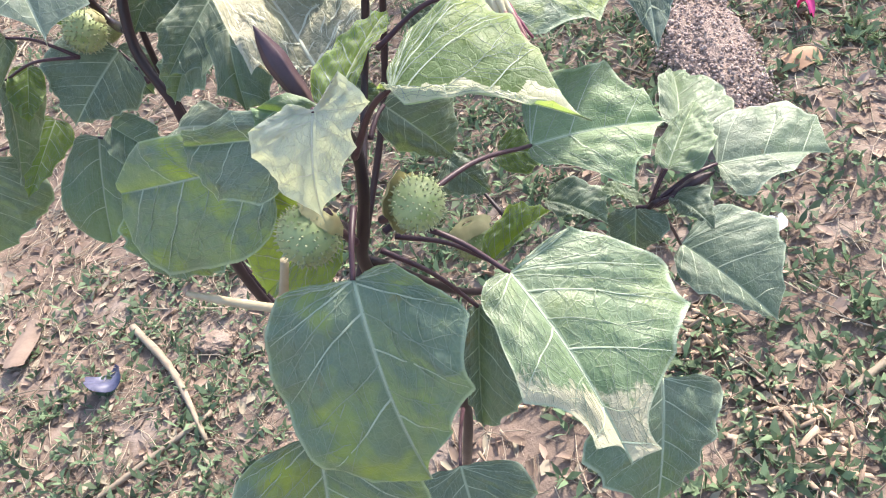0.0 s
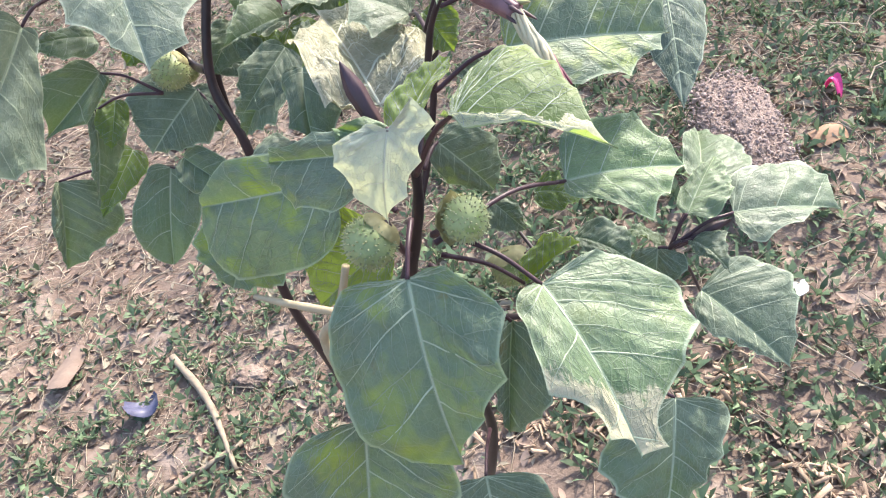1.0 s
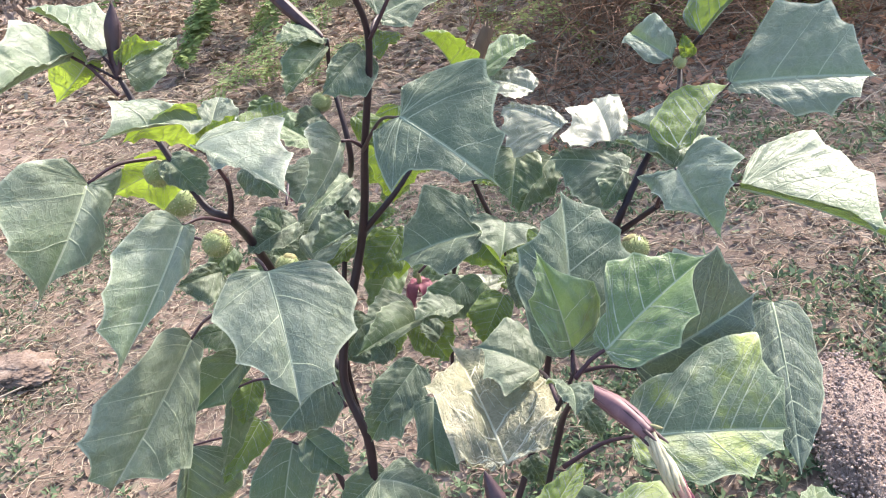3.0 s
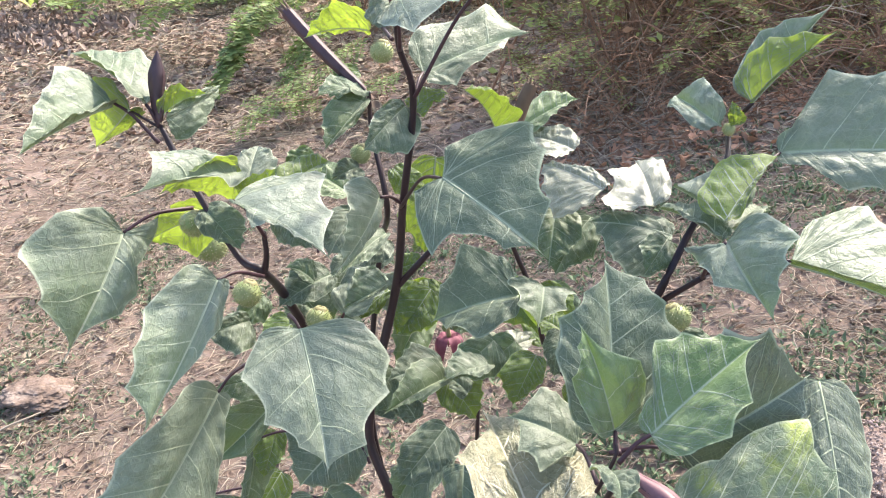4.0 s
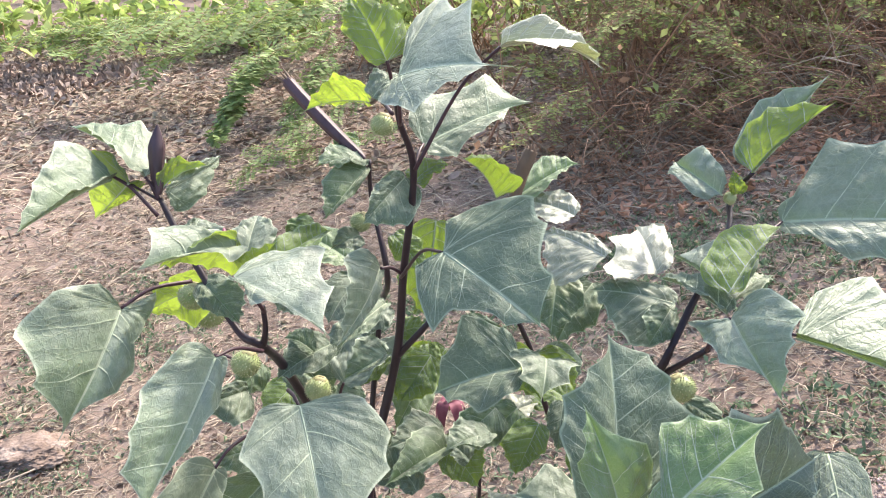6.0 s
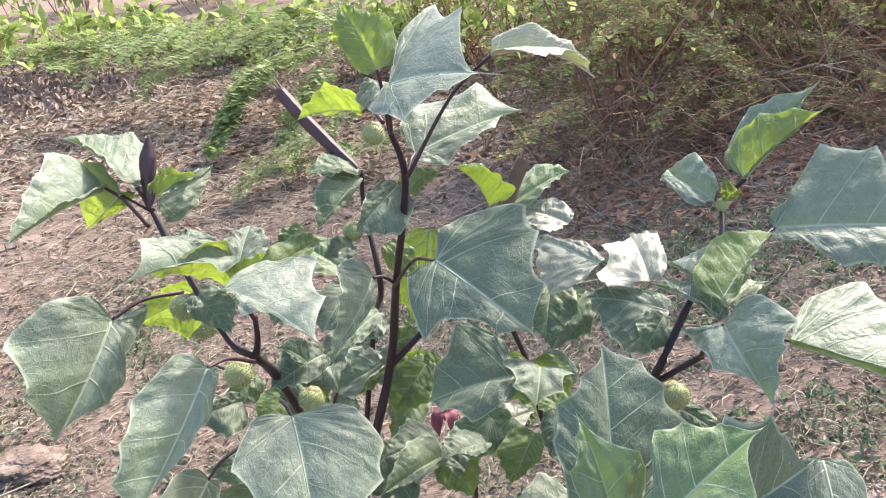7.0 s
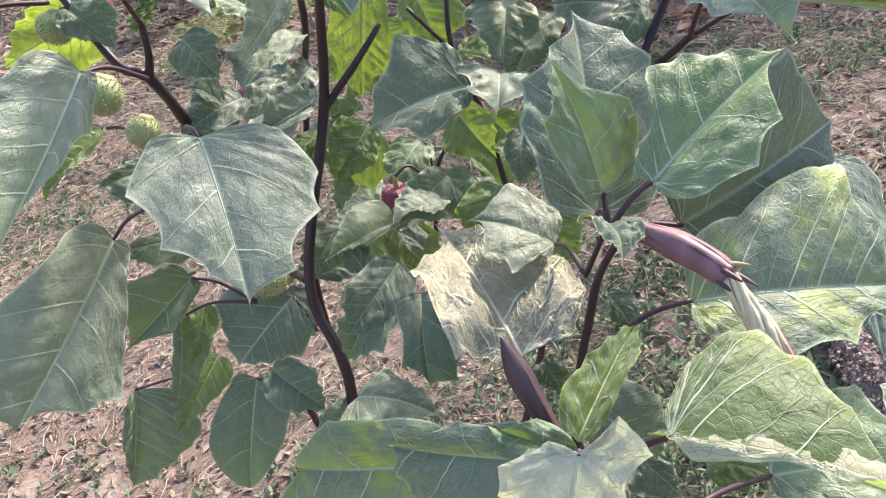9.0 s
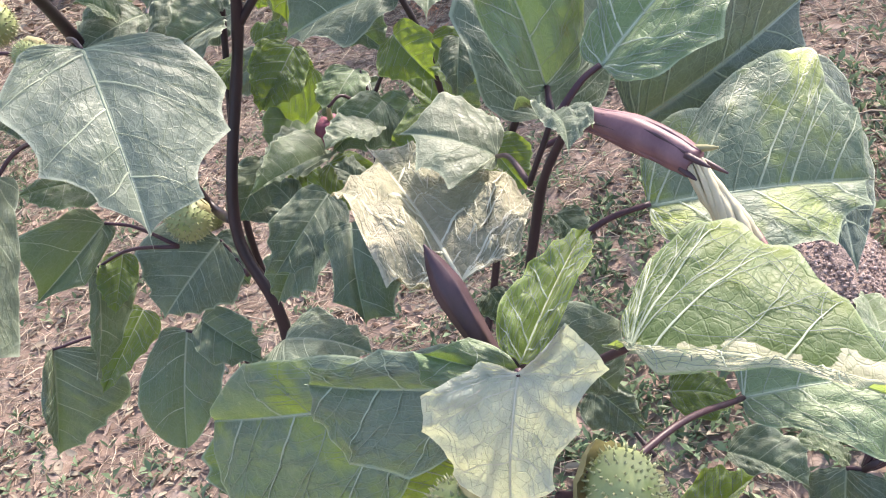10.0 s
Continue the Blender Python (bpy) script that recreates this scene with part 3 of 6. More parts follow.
def open_flower(place, size, material, label, stalk_from):
    """A small limp flower: a short tube and five folded petals that hang from it."""
    c = Vector(place)
    ob = part("flower", tube([(*(c + Vector((0, 0, 1.3 * size))), 0.002), (*(c + Vector((0, 0, 0.5 * size))), 0.0035), (*c, 0.004)], 8, 5), CALYX, plant, label)
    top, root = c + Vector((0, 0, 1.3 * size)), Vector(stalk_from)
    part("flower_stalk", tube([(*root, 0.002), (*(root.lerp(top, 0.6) + Vector((0, 0, 0.02))), 0.0018), (*top, 0.0018)], 6, 5), STALK, ob)
    for k in range(5):
        g = 2 * math.pi * k / 5 + 0.5
        d = Vector((math.cos(g), math.sin(g), 0))
        side = Vector((-d.y, d.x, 0))
        verts, faces = [], []
        n = 6
        for i in range(n + 1):
            t = i / n
            mid = c + Vector((0, 0, 0.5 * size)) + d * size * (0.15 + 0.9 * math.sin(1.7 * t)) + Vector((0, 0, 0.35 * math.sin(3 * t) - 1.5 * t * t)) * size
            w = size * (0.12 + 0.55 * math.sin(2.6 * t)) * (1 - 0.5 * t)
            for j in (-2, -1, 0, 1, 2):
                verts.append(mid + side * w * j / 2 + Vector((0, 0, -0.25 * w * abs(j) / 2 + 0.1 * size * math.sin(5 * t + 2 * j + k))))
        for i in range(n):
            for j in range(4):
                faces.append((i * 5 + j, i * 5 + j + 1, (i + 1) * 5 + j + 1, (i + 1) * 5 + j))
        part("petal", (verts, faces), material, ob)
    return ob


# ---- ground ----
def ground_height(x, y):
    z = 0.16 + 0.22 * math.tanh((x + 0.1) / 0.6)
    yy = max(-2.0, min(y, 14.0))
    return z + 0.06 * (yy - 1.2)


def bumpy(x, y):
    return ground_height(x, y) + 0.022 * noise.noise((x * 2.2, y * 2.2, 0.3)) + 0.010 * noise.noise((x * 7, y * 7, 1.7)) + 0.006 * noise.noise((x * 19, y * 19, 4.1))


def make_ground():
    n = 280
    def spread(k):
        s = 2 * k / n - 1
        return 3.2 * s + 160 * s**7
    verts, faces = [], []
    for i in range(n + 1):
        for j in range(n + 1):
            x, y = spread(j) - 0.3, spread(i) + 2.0
            verts.append((x, y, bumpy(x, y)))
    for i in range(n):
        for j in range(n):
            k = i * (n + 1) + j
            faces.append((k, k + 1, k + n + 2, k + n + 1))
    ob = part("ground", (verts, faces), SOIL)
    return tagged(ob, "dry pinkish-brown earth strewn with litter", "ground", kind="structure")


ground = make_ground()


def scattered(name, count, template, faces, where, material, label, category, tilt=0.5, lift=0.004, seed=1, size=(0.5, 1.5), flat=True):
    """Many small pieces strewn over the ground as one object."""
    rng = np.random.default_rng(seed)
    template = np.asarray(template, float)
    verts, out = [], []
    m = len(template)
    for k in range(count):
        spot = where(rng)
        if spot is None:
            continue
        x, y = spot
        s = rng.uniform(*size)
        e = Euler((rng.normal(0, tilt), rng.normal(0, tilt), rng.uniform(0, 2 * math.pi))).to_matrix()
        p = (template * s * np.array([1, rng.uniform(0.6, 1.2), rng.uniform(0.3, 1.8)])) @ np.array(e).T
        p += (x, y, bumpy(x, y) + lift - p[:, 2].min() * 0.55)
        base = len(verts)
        verts += p.tolist()
        out += [tuple(i + base for i in f) for f in faces]
    ob = part(name, (verts, out), material)
    return tagged(ob, label, category, kind="stuff")


def field(x0, x1, y0, y1, patch=None, power=1.0):
    def where(rng):
        x, y = rng.uniform(x0, x1), y0 + (y1 - y0) * rng.random() ** power
        edge = min((x - x0) / (x1 - x0), (x1 - x) / (x1 - x0), (y - y0) / (y1 - y0) + 0.04, (y1 - y) / (y1 - y0)) / 0.14
        if edge + 0.5 * noise.noise((x * 1.3, y * 1.3, 9.1)) < rng.random():
            return None
        if patch and noise.noise((x * 1.7, y * 1.7, patch)) + 0.5 * noise.noise((x * 6, y * 6, patch)) < rng.uniform(-0.45, 0.35):
            return None
        return x, y
    return where


FLAKE = [(-0.02, 0, 0), (-0.008, 0.009, 0.004), (0.008, 0.008, 0.005), (0.022, 0, 0.002), (0.007, -0.009, 0.006), (-0.009, -0.008, 0.004), (0, 0, -0.001)]
FLAKE_FACES = [(6, 0, 1), (6, 1, 2), (6, 2, 3), (6, 3, 4), (6, 4, 5), (6, 5, 0)]
STICK = [(-0.05, 0.0009, 0), (-0.05, -0.0009, 0), (-0.05, 0, 0.0015), (0.0, 0.0082, 0.003), (0.0, 0.006, 0.003), (0.0, 0.007, 0.0048), (0.05, 0.0008, 0), (0.05, -0.0008, 0), (0.05, 0, 0.0012)]
STICK_FACES = [(0, 3, 4, 1), (1, 4, 5, 2), (2, 5, 3, 0), (3, 6, 7, 4), (4, 7, 8, 5), (5, 8, 6, 3)]
SPRIG = [(0, 0, 0), (0.010, 0.006, 0.010), (0.024, 0.003, 0.014), (0.012, -0.006, 0.010), (0, 0, 0.002), (-0.007, 0.010, 0.013), (-0.016, 0.017, 0.018), (-0.012, 0.004, 0.013), (0, 0, 0.001), (-0.004, -0.010, 0.009), (-0.008, -0.023, 0.015), (0.006, -0.012, 0.011)]
SPRIG_FACES = [(0, 1, 2, 3), (4, 5, 6, 7), (8, 9, 10, 11)]

scattered("leaf_litter", 46000, FLAKE, FLAKE_FACES, field(-3.2, 2.4, -0.2, 4.2), LITTER, "dry curled brown leaves strewn over the earth", "leaf litter", 0.34, lift=0.0015, seed=2, size=(0.15, 0.95))
scattered("leaf_litter", 38000, FLAKE, FLAKE_FACES, field(-10, 6, 2.8, 12), LITTER, "dry curled brown leaves on the far slope", "leaf litter", 0.22, lift=0.0, seed=3, size=(0.5, 1.7))
scattered("leaf_litter", 34000, FLAKE, FLAKE_FACES, field(-10, 1.5, 4.0, 11.5), LITTER, "broad pinkish-brown dry leaves thick on the far slope", "leaf litter", 0.30, lift=0.004, seed=14, size=(1.0, 2.5))
scattered("leaf_litter", 15000, FLAKE, FLAKE_FACES, field(-0.9, 4.4, 3.0, 6.2), RUSSET, "reddish-brown dead leaves under the thicket", "leaf litter", 0.5, lift=0.006, seed=15, size=(0.5, 1.7))
scattered("leaf_litter", 9000, FLAKE, FLAKE_FACES, field(-7.5, -1.8, 0.4, 5.0), LITTER, "dry brown leaves on bare earth", "leaf litter", 0.34, lift=0.002, seed=8, size=(0.3, 1.3))
scattered("dry_straw", 3000, STICK, STICK_FACES, field(-7.5, -1.8, 0.4, 5.0), STRAW, "pale straw on bare earth", "straw", 0.2, seed=9, size=(0.5, 2.0))
scattered("dry_straw", 46000, STICK, STICK_FACES, field(-3.2, 2.4, -0.2, 4.2), STRAW, "broken pale straw and thin dry twigs", "straw", 0.14, lift=0.004, seed=4, size=(0.15, 0.95))
scattered("dry_straw", 7000, STICK, STICK_FACES, field(-9, 6, 2.8, 11), STRAW, "pale straw lying on the far slope", "straw", 0.3, seed=5, size=(0.8, 2.8))
STRAND = [(-0.042, 0.012, 0), (-0.042, 0.0098, 0), (-0.042, 0.011, 0.0014), (-0.014, 0.0012, 0.005), (-0.014, -0.0012, 0.005), (-0.014, 0, 0.007), (0.016, 0.0028, 0.006), (0.016, 0.0006, 0.006), (0.016, 0.0016, 0.008), (0.044, 0.015, 0), (0.044, 0.0136, 0), (0.044, 0.0142, 0.0012)]
STRAND_FACES = [(3 * k + a, 3 * k + b, 3 * k + b + 3, 3 * k + a + 3) for k in range(3) for a, b in ((0, 1), (1, 2), (2, 0))]
scattered("dry_straw", 26000, STRAND, STRAND_FACES, field(-3.6, 1.6, 1.35, 4.8), STRAW, "thick mat of pale curled straw over the earth", "straw", 0.22, lift=0.003, seed=17, size=(0.35, 1.2))
scattered("dry_straw", 9000, STRAND, STRAND_FACES, field(-8, 2.0, 3.6, 9.0), STRAW, "pale curled straw on the far slope", "straw", 0.22, lift=0.004, seed=18, size=(1.0, 2.4))
scattered("weeds", 38000, SPRIG, SPRIG_FACES, field(-0.6, 2.8, 0.0, 3.4, patch=3.3), WEED, "low green weeds growing in patches", "weeds", 0.35, seed=6, size=(0.4, 1.2))
scattered("weeds", 18000, SPRIG, SPRIG_FACES, field(-2.8, 0.2, 0.3, 3.2, patch=7.7), WEED, "low green weeds among the litter", "weeds", 0.35, seed=7, size=(0.35, 1.1))


CHIP = [(-0.022, -0.004, 0), (0.024, -0.0055, 0.002), (0.02, 0.005, 0.001), (-0.018, 0.006, 0.002), (-0.02, -0.003, 0.003), (0.02, -0.004, 0.005), (0.017, 0.004, 0.004), (-0.016, 0.005, 0.005)]
CHIP_FACES = [(0, 3, 2, 1), (4, 5, 6, 7), (0, 1, 5, 4), (1, 2, 6, 5), (2, 3, 7, 6), (3, 0, 4, 7)]
for k, (x, y, spread, count) in enumerate(((0.33, 0.57, 0.05, 130), (0.25, 0.75, 0.04, 80), (-0.02, 0.80, 0.07, 150))):
    scattered("wood_chips", count, CHIP, CHIP_FACES, lambda rng: (rng.normal(x, spread), rng.normal(y, spread)), CHIPS, "splintered tan and russet bark chips on the earth", "bark", 0.4, lift=0.004, seed=80 + k, size=(0.2, 0.85))


def heap(rng):
    return rng.normal(-6.5, 0.6), rng.normal(7.0, 0.35)


for k in range(3):
    scattered("leaf_heap", 2500, FLAKE, FLAKE_FACES, heap, HEAP, "heap of dark withered leaves on the slope", "leaf litter", 0.7, lift=0.005 + 0.02 * k, seed=60 + k, size=(1.2, 2.9))


def on_ground(x, y, up=0.0):
    return (x, y, bumpy(x, y) + up)


def lying_stick(a, c, radius, label, crook=0.02, material=None):
    p = [Vector(on_ground(*a, radius * 1.2)), Vector(on_ground((a[0] + c[0]) / 2 + crook, (a[1] + c[1]) / 2 + crook, radius * 1.6)), Vector(on_ground(*c, radius * 1.2))]
    ob = part("stick", tube([(*p[0], radius), (*p[1], radius * 0.9), (*p[2], radius * 0.55)], 10, 8, knots=0.25), material or WOOD)
    return tagged(ob, label, "stick", "fallen sticks")


lying_stick((-0.83, 1.10), (-0.60, 0.80), 0.0085, "pale bare stick lying in the litter", 0.012)
lying_stick((-0.60, 0.86), (-0.95, 0.62), 0.006, "thin pale crooked stick on the earth", -0.02)
lying_stick((0.40, 0.62), (0.62, 0.75), 0.006, "thin grey twig lying among weeds", 0.01)
lying_stick((0.62, 0.96), (0.95, 1.12), 0.007, "thin grey twig lying among weeds", 0.02)


def clod(x, y, size, label, name="earth_clod", material=None, squash=0.75, seed=0.0, category="clod"):
    bm = ball(1.0, 6)
    for v in bm.verts:
        d = v.co.normalized()
        k = 1 + 0.28 * noise.noise(d * 1.6 + Vector((seed, 0, 0))) + 0.13 * noise.noise(d * 4.5 + Vector((seed, 3, 0))) + 0.07 * noise.noise(d * 13) + 0.05 * noise.noise(d * 30) + 0.03 * noise.noise(d * 62)
        v.co = Vector((d.x * size[0], d.y * size[1], d.z * size[2] * squash)) * k
    bm.transform(Matrix.Translation(on_ground(x, y, size[2] * 0.35)))
    return tagged(part(name, bm, material or CLOD), label, category)


clod(0.37, 1.29, (0.072, 0.18, 0.066), "low crumbling mound of reddish-brown earth and gravel", seed=1.0)
PEBBLE = [(0.005, 0.001, 0.001), (0.001, 0.005, -0.001), (-0.005, 0.001, 0.001), (-0.001, -0.005, 0), (0.001, 0.001, 0.0038), (0, 0, -0.004)]
PEBBLE_FACES = [(0, 1, 4), (1, 2, 4), (2, 3, 4), (3, 0, 4), (1, 0, 5), (2, 1, 5), (3, 2, 5), (0, 3, 5)]


def gravel_cover(x, y, size, count, seed):
    """Stones that lie all over the mound, as one object."""
    rng = random.Random(seed)
    verts, faces = [], []
    foot = Vector(on_ground(x, y, size[2] * 0.35))
    for k in range(count):
        g, h = rng.uniform(0, 6.28), rng.uniform(-0.25, 1.0)
        r = math.sqrt(max(0.0, 1 - h * h)) * (1 + rng.uniform(0.0, 0.22))
        d = Vector((r * math.cos(g), r * math.sin(g), h))
        swell = 1 + 0.28 * noise.noise(d * 1.6 + Vector((1.0, 0, 0))) + 0.13 * noise.noise(d * 4.5 + Vector((1.0, 3, 0)))
        p = foot + Vector((d.x * size[0], d.y * size[1], d.z * size[2])) * swell
        p.z = max(p.z, bumpy(p.x, p.y) + 0.002)
        s = rng.uniform(0.2, 1.0) ** 3 * 0.8 + 0.25
        turn = Euler((rng.uniform(0, 6.28), rng.uniform(0, 6.28), rng.uniform(0, 6.28))).to_matrix()
        n = len(verts)
        verts += [p + turn @ (Vector(q) * s) for q in PEBBLE]
        faces += [tuple(i + n for i in f) for f in PEBBLE_FACES]
    ob = part("gravel", (verts, faces), GRAVEL)
    return tagged(ob, "loose pinkish-grey gravel heaped on the mound", "gravel", kind="stuff")


gravel_cover(0.37, 1.29, (0.073, 0.183, 0.056), 3000, 70)
for k, (x, y, r) in enumerate(((-0.62, 1.02, 0.03), (-0.42, 0.74, 0.025), (-1.95, 1.8, 0.09))):
    clod(x, y, (r * 1.3, r, r * 0.5), "small pale lump of dry earth in the litter", "earth_lump", SOIL, seed=5.0 + k, category="clod")


def scrap(name, place, size, material, label, category, seed=0):
    """A crumpled petal or scrap: a bent sheet with thickness."""
    rng = random.Random(seed)
    n = 8
    verts, faces = [], []
    x0, y0, z0 = place
    spin = rng.uniform(0, 6)
    for side in (0, 1):
        for i in range(n + 1):
            for j in range(n + 1):
                a, c = i / n - 0.5, j / n - 0.5
                r = 1 - 0.5 * (a * a + c * c)
                h = 0.35 * math.sin(4 * a + seed) + 0.25 * math.cos(5 * c + seed)
                p = Matrix.Rotation(spin, 3, "Z") @ Vector((a * size[0] * r, c * size[1] * r, 0))
                verts.append((x0 + p.x, y0 + p.y, z0 + h * size[2] + 0.5 * size[2] + 0.0012 * side))
    k = (n + 1) ** 2
    for i in range(n):
        for j in range(n):
            q = i * (n + 1) + j
            faces.append((q, q + n + 1, q + n + 2, q + 1))
            faces.append((k + q, k + q + 1, k + q + n + 2, k + q + n + 1))
    return tagged(part(name, (verts, faces), material), label, category)


scrap("fallen_petal", on_ground(0.555, 1.385, 0.01), (0.035, 0.06, 0.05), PINK, "bright magenta fallen bougainvillea petal on the weeds", "petal", 2)
scrap("paper_scrap", on_ground(0.385, 0.92, 0.005), (0.055, 0.04, 0.02), WHITE, "crumpled white paper scrap on the earth", "paper", 3)
scrap("plastic_scrap", on_ground(-0.845, 0.96, 0.005), (0.08, 0.07, 0.05), BLUE, "crumpled dark blue plastic scrap in the litter", "plastic", 5)
scrap("dry_leaf", on_ground(-1.08, 1.09, 0.01), (0.16, 0.06, 0.02), LITTER, "broad pale dry leaf on the litter", "leaf", 6)
scrap("dry_leaf", on_ground(0.52, 1.27, 0.005), (0.05, 0.08, 0.016), ORANGE, "curled orange-brown dry leaf among weeds", "leaf", 7)
scrap("dry_leaf", on_ground(0.60, 0.88, 0.004), (0.06, 0.05, 0.02), ORANGE, "curled orange-brown dry leaf among weeds", "leaf", 9)
scrap("dry_leaf", on_ground(0.02, 0.86, 0.004), (0.07, 0.06, 0.02), ORANGE, "russet dry leaf near the stem foot", "leaf", 10)
scrap("dry_leaf", on_ground(-0.06, 0.78, 0.004), (0.07, 0.05, 0.02), ORANGE, "curled russet dry leaf at the stem foot", "leaf", 8)


# ---- far growth ----
def bush(name, label, spots, stems, leaves, spread, tall, leaf_size, leaf_material_of, twig_radius=0.006, seed=1, feathery=False, lean=0.5, floor=0.15):
    """A shrub: crooked twigs rising from the ground and a crown of many small separate leaves."""
    rng = random.Random(seed)
    pieces, ends = [], []
    for k in range(stems):
        x, y = rng.choice(spots)
        x, y = x + rng.gauss(0, spread * 0.4), y + rng.gauss(0, spread * 0.4)
        z = bumpy(x, y) - 0.02
        h = tall * rng.uniform(0.45, 1.1)
        dx, dy = rng.gauss(0, lean) * h, rng.gauss(0, lean) * h
        p0, p3 = Vector((x, y, z)), Vector((x + dx, y + dy, z + h))
        p1 = p0.lerp(p3, 0.35) + Vector((rng.gauss(0, 0.06), rng.gauss(0, 0.06), 0.08 * h))
        p2 = p0.lerp(p3, 0.7) + Vector((rng.gauss(0, 0.08), rng.gauss(0, 0.08), 0.10 * h))
        r = twig_radius * rng.uniform(0.5, 1.3)
        pieces.append(tube([(*p0, r), (*p1, r * 0.8), (*p2, r * 0.55), (*p3, r * 0.2)], 4, 2, cap=False))
        ends += [(p0, p1), (p1, p2), (p2, p3), (p2, p3)]
    crown_v, crown_f = [], []
    for k in range(leaves):
        a, c = rng.choice(ends)
        q = a.lerp(c, rng.random()) + Vector((rng.gauss(0, 0.05), rng.gauss(0, 0.05), rng.gauss(0, 0.04))) * (tall + 0.3)
        if q.z < bumpy(q.x, q.y) + floor * tall:
            continue
        s = leaf_size * rng.uniform(0.6, 1.4)
        m = Euler((rng.gauss(0, 0.7), rng.gauss(0, 0.7), rng.uniform(0, 6.28))).to_matrix()
        if feathery:
            for j in range(7):
                for w in (-1, 1):
                    f = Vector((j * s * 0.22, 0, -0.02 * s * j * j))
                    n = len(crown_v)
                    for d in ((0, 0, 0), (0.10, 0.30 * w, 0.02), (0.04, 0.62 * w, 0), (-0.06, 0.30 * w, -0.02)):
                        crown_v.append(q + m @ (f + Vector(d) * s * (1 - 0.07 * j)))
                    crown_f.append((n, n + 1, n + 2, n + 3))
        else:
            n = len(crown_v)
            for d in ((0, 0, 0), (0.45, 0.26, 0.06), (1.0, 0, -0.08), (0.45, -0.26, 0.06)):
                crown_v.append(q + m @ (Vector(d) * s))
            crown_f.append((n, n + 1, n + 2, n + 3))
    root = thing(name, label, "shrub", (spots[0][0], spots[0][1], bumpy(*spots[0])), "shrubs behind")
    root_inv = root.matrix_basis.inverted()
    for child in (tagged(part("twig_mass", joined(*pieces), TWIG, root), kind="stuff"), part("crown", (crown_v, crown_f), leaf_material_of, root)):
        child.matrix_parent_inverse = Matrix.Translation(-root.location)
    return root


# the upper crowns are unseen and added to shade the ground in front
bush("thicket", "dark tangled thicket of bare twigs and small leaves", [(x * 0.5 - 0.1, 4.7 + 0.5 * (x % 3)) for x in range(0, 9)], 330, 22000, 0.9, 2.0, 0.055, THICKET, 0.007, 11, lean=0.5, floor=0.12)
bush("thicket", "tall shaded grey-green thicket with bare twigs", [(x * 0.6 - 0.1, 6.6 + 0.5 * (x % 3)) for x in range(0, 9)], 320, 22000, 1.0, 2.6, 0.07, THICKET, 0.009, 12, lean=0.4, floor=0.05)
bush("shrub", "low sunlit yellow-green leafy shrub on the slope", [(-8.6 + 0.62 * k, 9.0 - 0.1 * k + 0.4 * (k % 3)) for k in range(11)], 80, 1500, 0.9, 0.55, 0.18, SHRUB, 0.008, 13)
bush("shrub", "distant green shrubs at the top of the slope", [(-14 + 1.1 * k, 14.0 + 0.6 * (k % 3)) for k in range(14)], 160, 8000, 1.4, 1.5, 0.16, FEATHER, 0.012, 16)
bush("shrub", "low leafy shrub in front of the thicket", [(-2.2 + 0.45 * k, 7.6 + 0.4 * (k % 2)) for k in range(4)], 90, 6000, 0.8, 1.3, 0.07, SHRUB, 0.008, 15)


def acacia_branch(a, c, material, label, seed, leaflet=0.028):
    """A drooping twig with side shoots, each set with small paired leaflets."""
    rng = random.Random(seed)
    a, c = Vector(a), Vector(c)
    axis = c - a
    side = axis.cross(Vector((0, 0, 1))).normalized()
    foot = Vector(on_ground(a.x - axis.x * 0.2, a.y + 0.1))
    root = thing("acacia_sapling", label, "shrub", tuple(foot), "feathery saplings")
    line = [foot, foot.lerp(a, 0.6) + Vector((0, 0, 0.25 * (a - foot).length)), a, a.lerp(c, 0.5) + Vector((0, 0, 0.07 * axis.length)), c]
    pieces = [tube([(*(p - foot), r) for p, r in zip(line, (0.0016, 0.0018, 0.002, 0.0018, 0.001))], 5, 4)]
    verts, faces = [], []
    for k in range(15):
        t = 0.05 + 0.95 * k / 14
        p = a.lerp(c, t) + Vector((0, 0, 0.07 * axis.length * math.sin(math.pi * t)))
        for w in (-1, 1):
            shoot = (axis.normalized() * rng.uniform(0.4, 0.8) + side * w * rng.uniform(0.5, 0.9) + Vector((0, 0, rng.uniform(-0.5, 0.25)))).normalized()
            long = axis.length * rng.uniform(0.16, 0.34) * (1.1 - 0.5 * t)
            pieces.append(tube([(*(p - foot), 0.0012), (*(p + shoot * long - foot), 0.0006)], 3, 1))
            out = shoot.cross(Vector((rng.uniform(-0.4, 0.4), rng.uniform(-0.4, 0.4), 1))).normalized()
            up = shoot.cross(out)
            n = max(5, int(long / (leaflet * 0.55)))
            for i in range(n):
                q = p + shoot * long * (i + 0.5) / n
                for s in (-1, 1):
                    d = (out * s + shoot * 0.35 + up * rng.uniform(-0.35, 0.35)).normalized() * leaflet * rng.uniform(0.8, 1.3)
                    x = shoot * leaflet * 0.24
                    m = len(verts)
                    verts += [q - foot, q + d * 0.5 + x - foot, q + d - foot, q + d * 0.5 - x - foot]
                    faces.append((m, m + 1, m + 2, m + 3))
    tagged(part("twig_mass", joined(*pieces), TWIG, root), kind="stuff")
    part("foliage", (verts, faces), material, root)
    return root


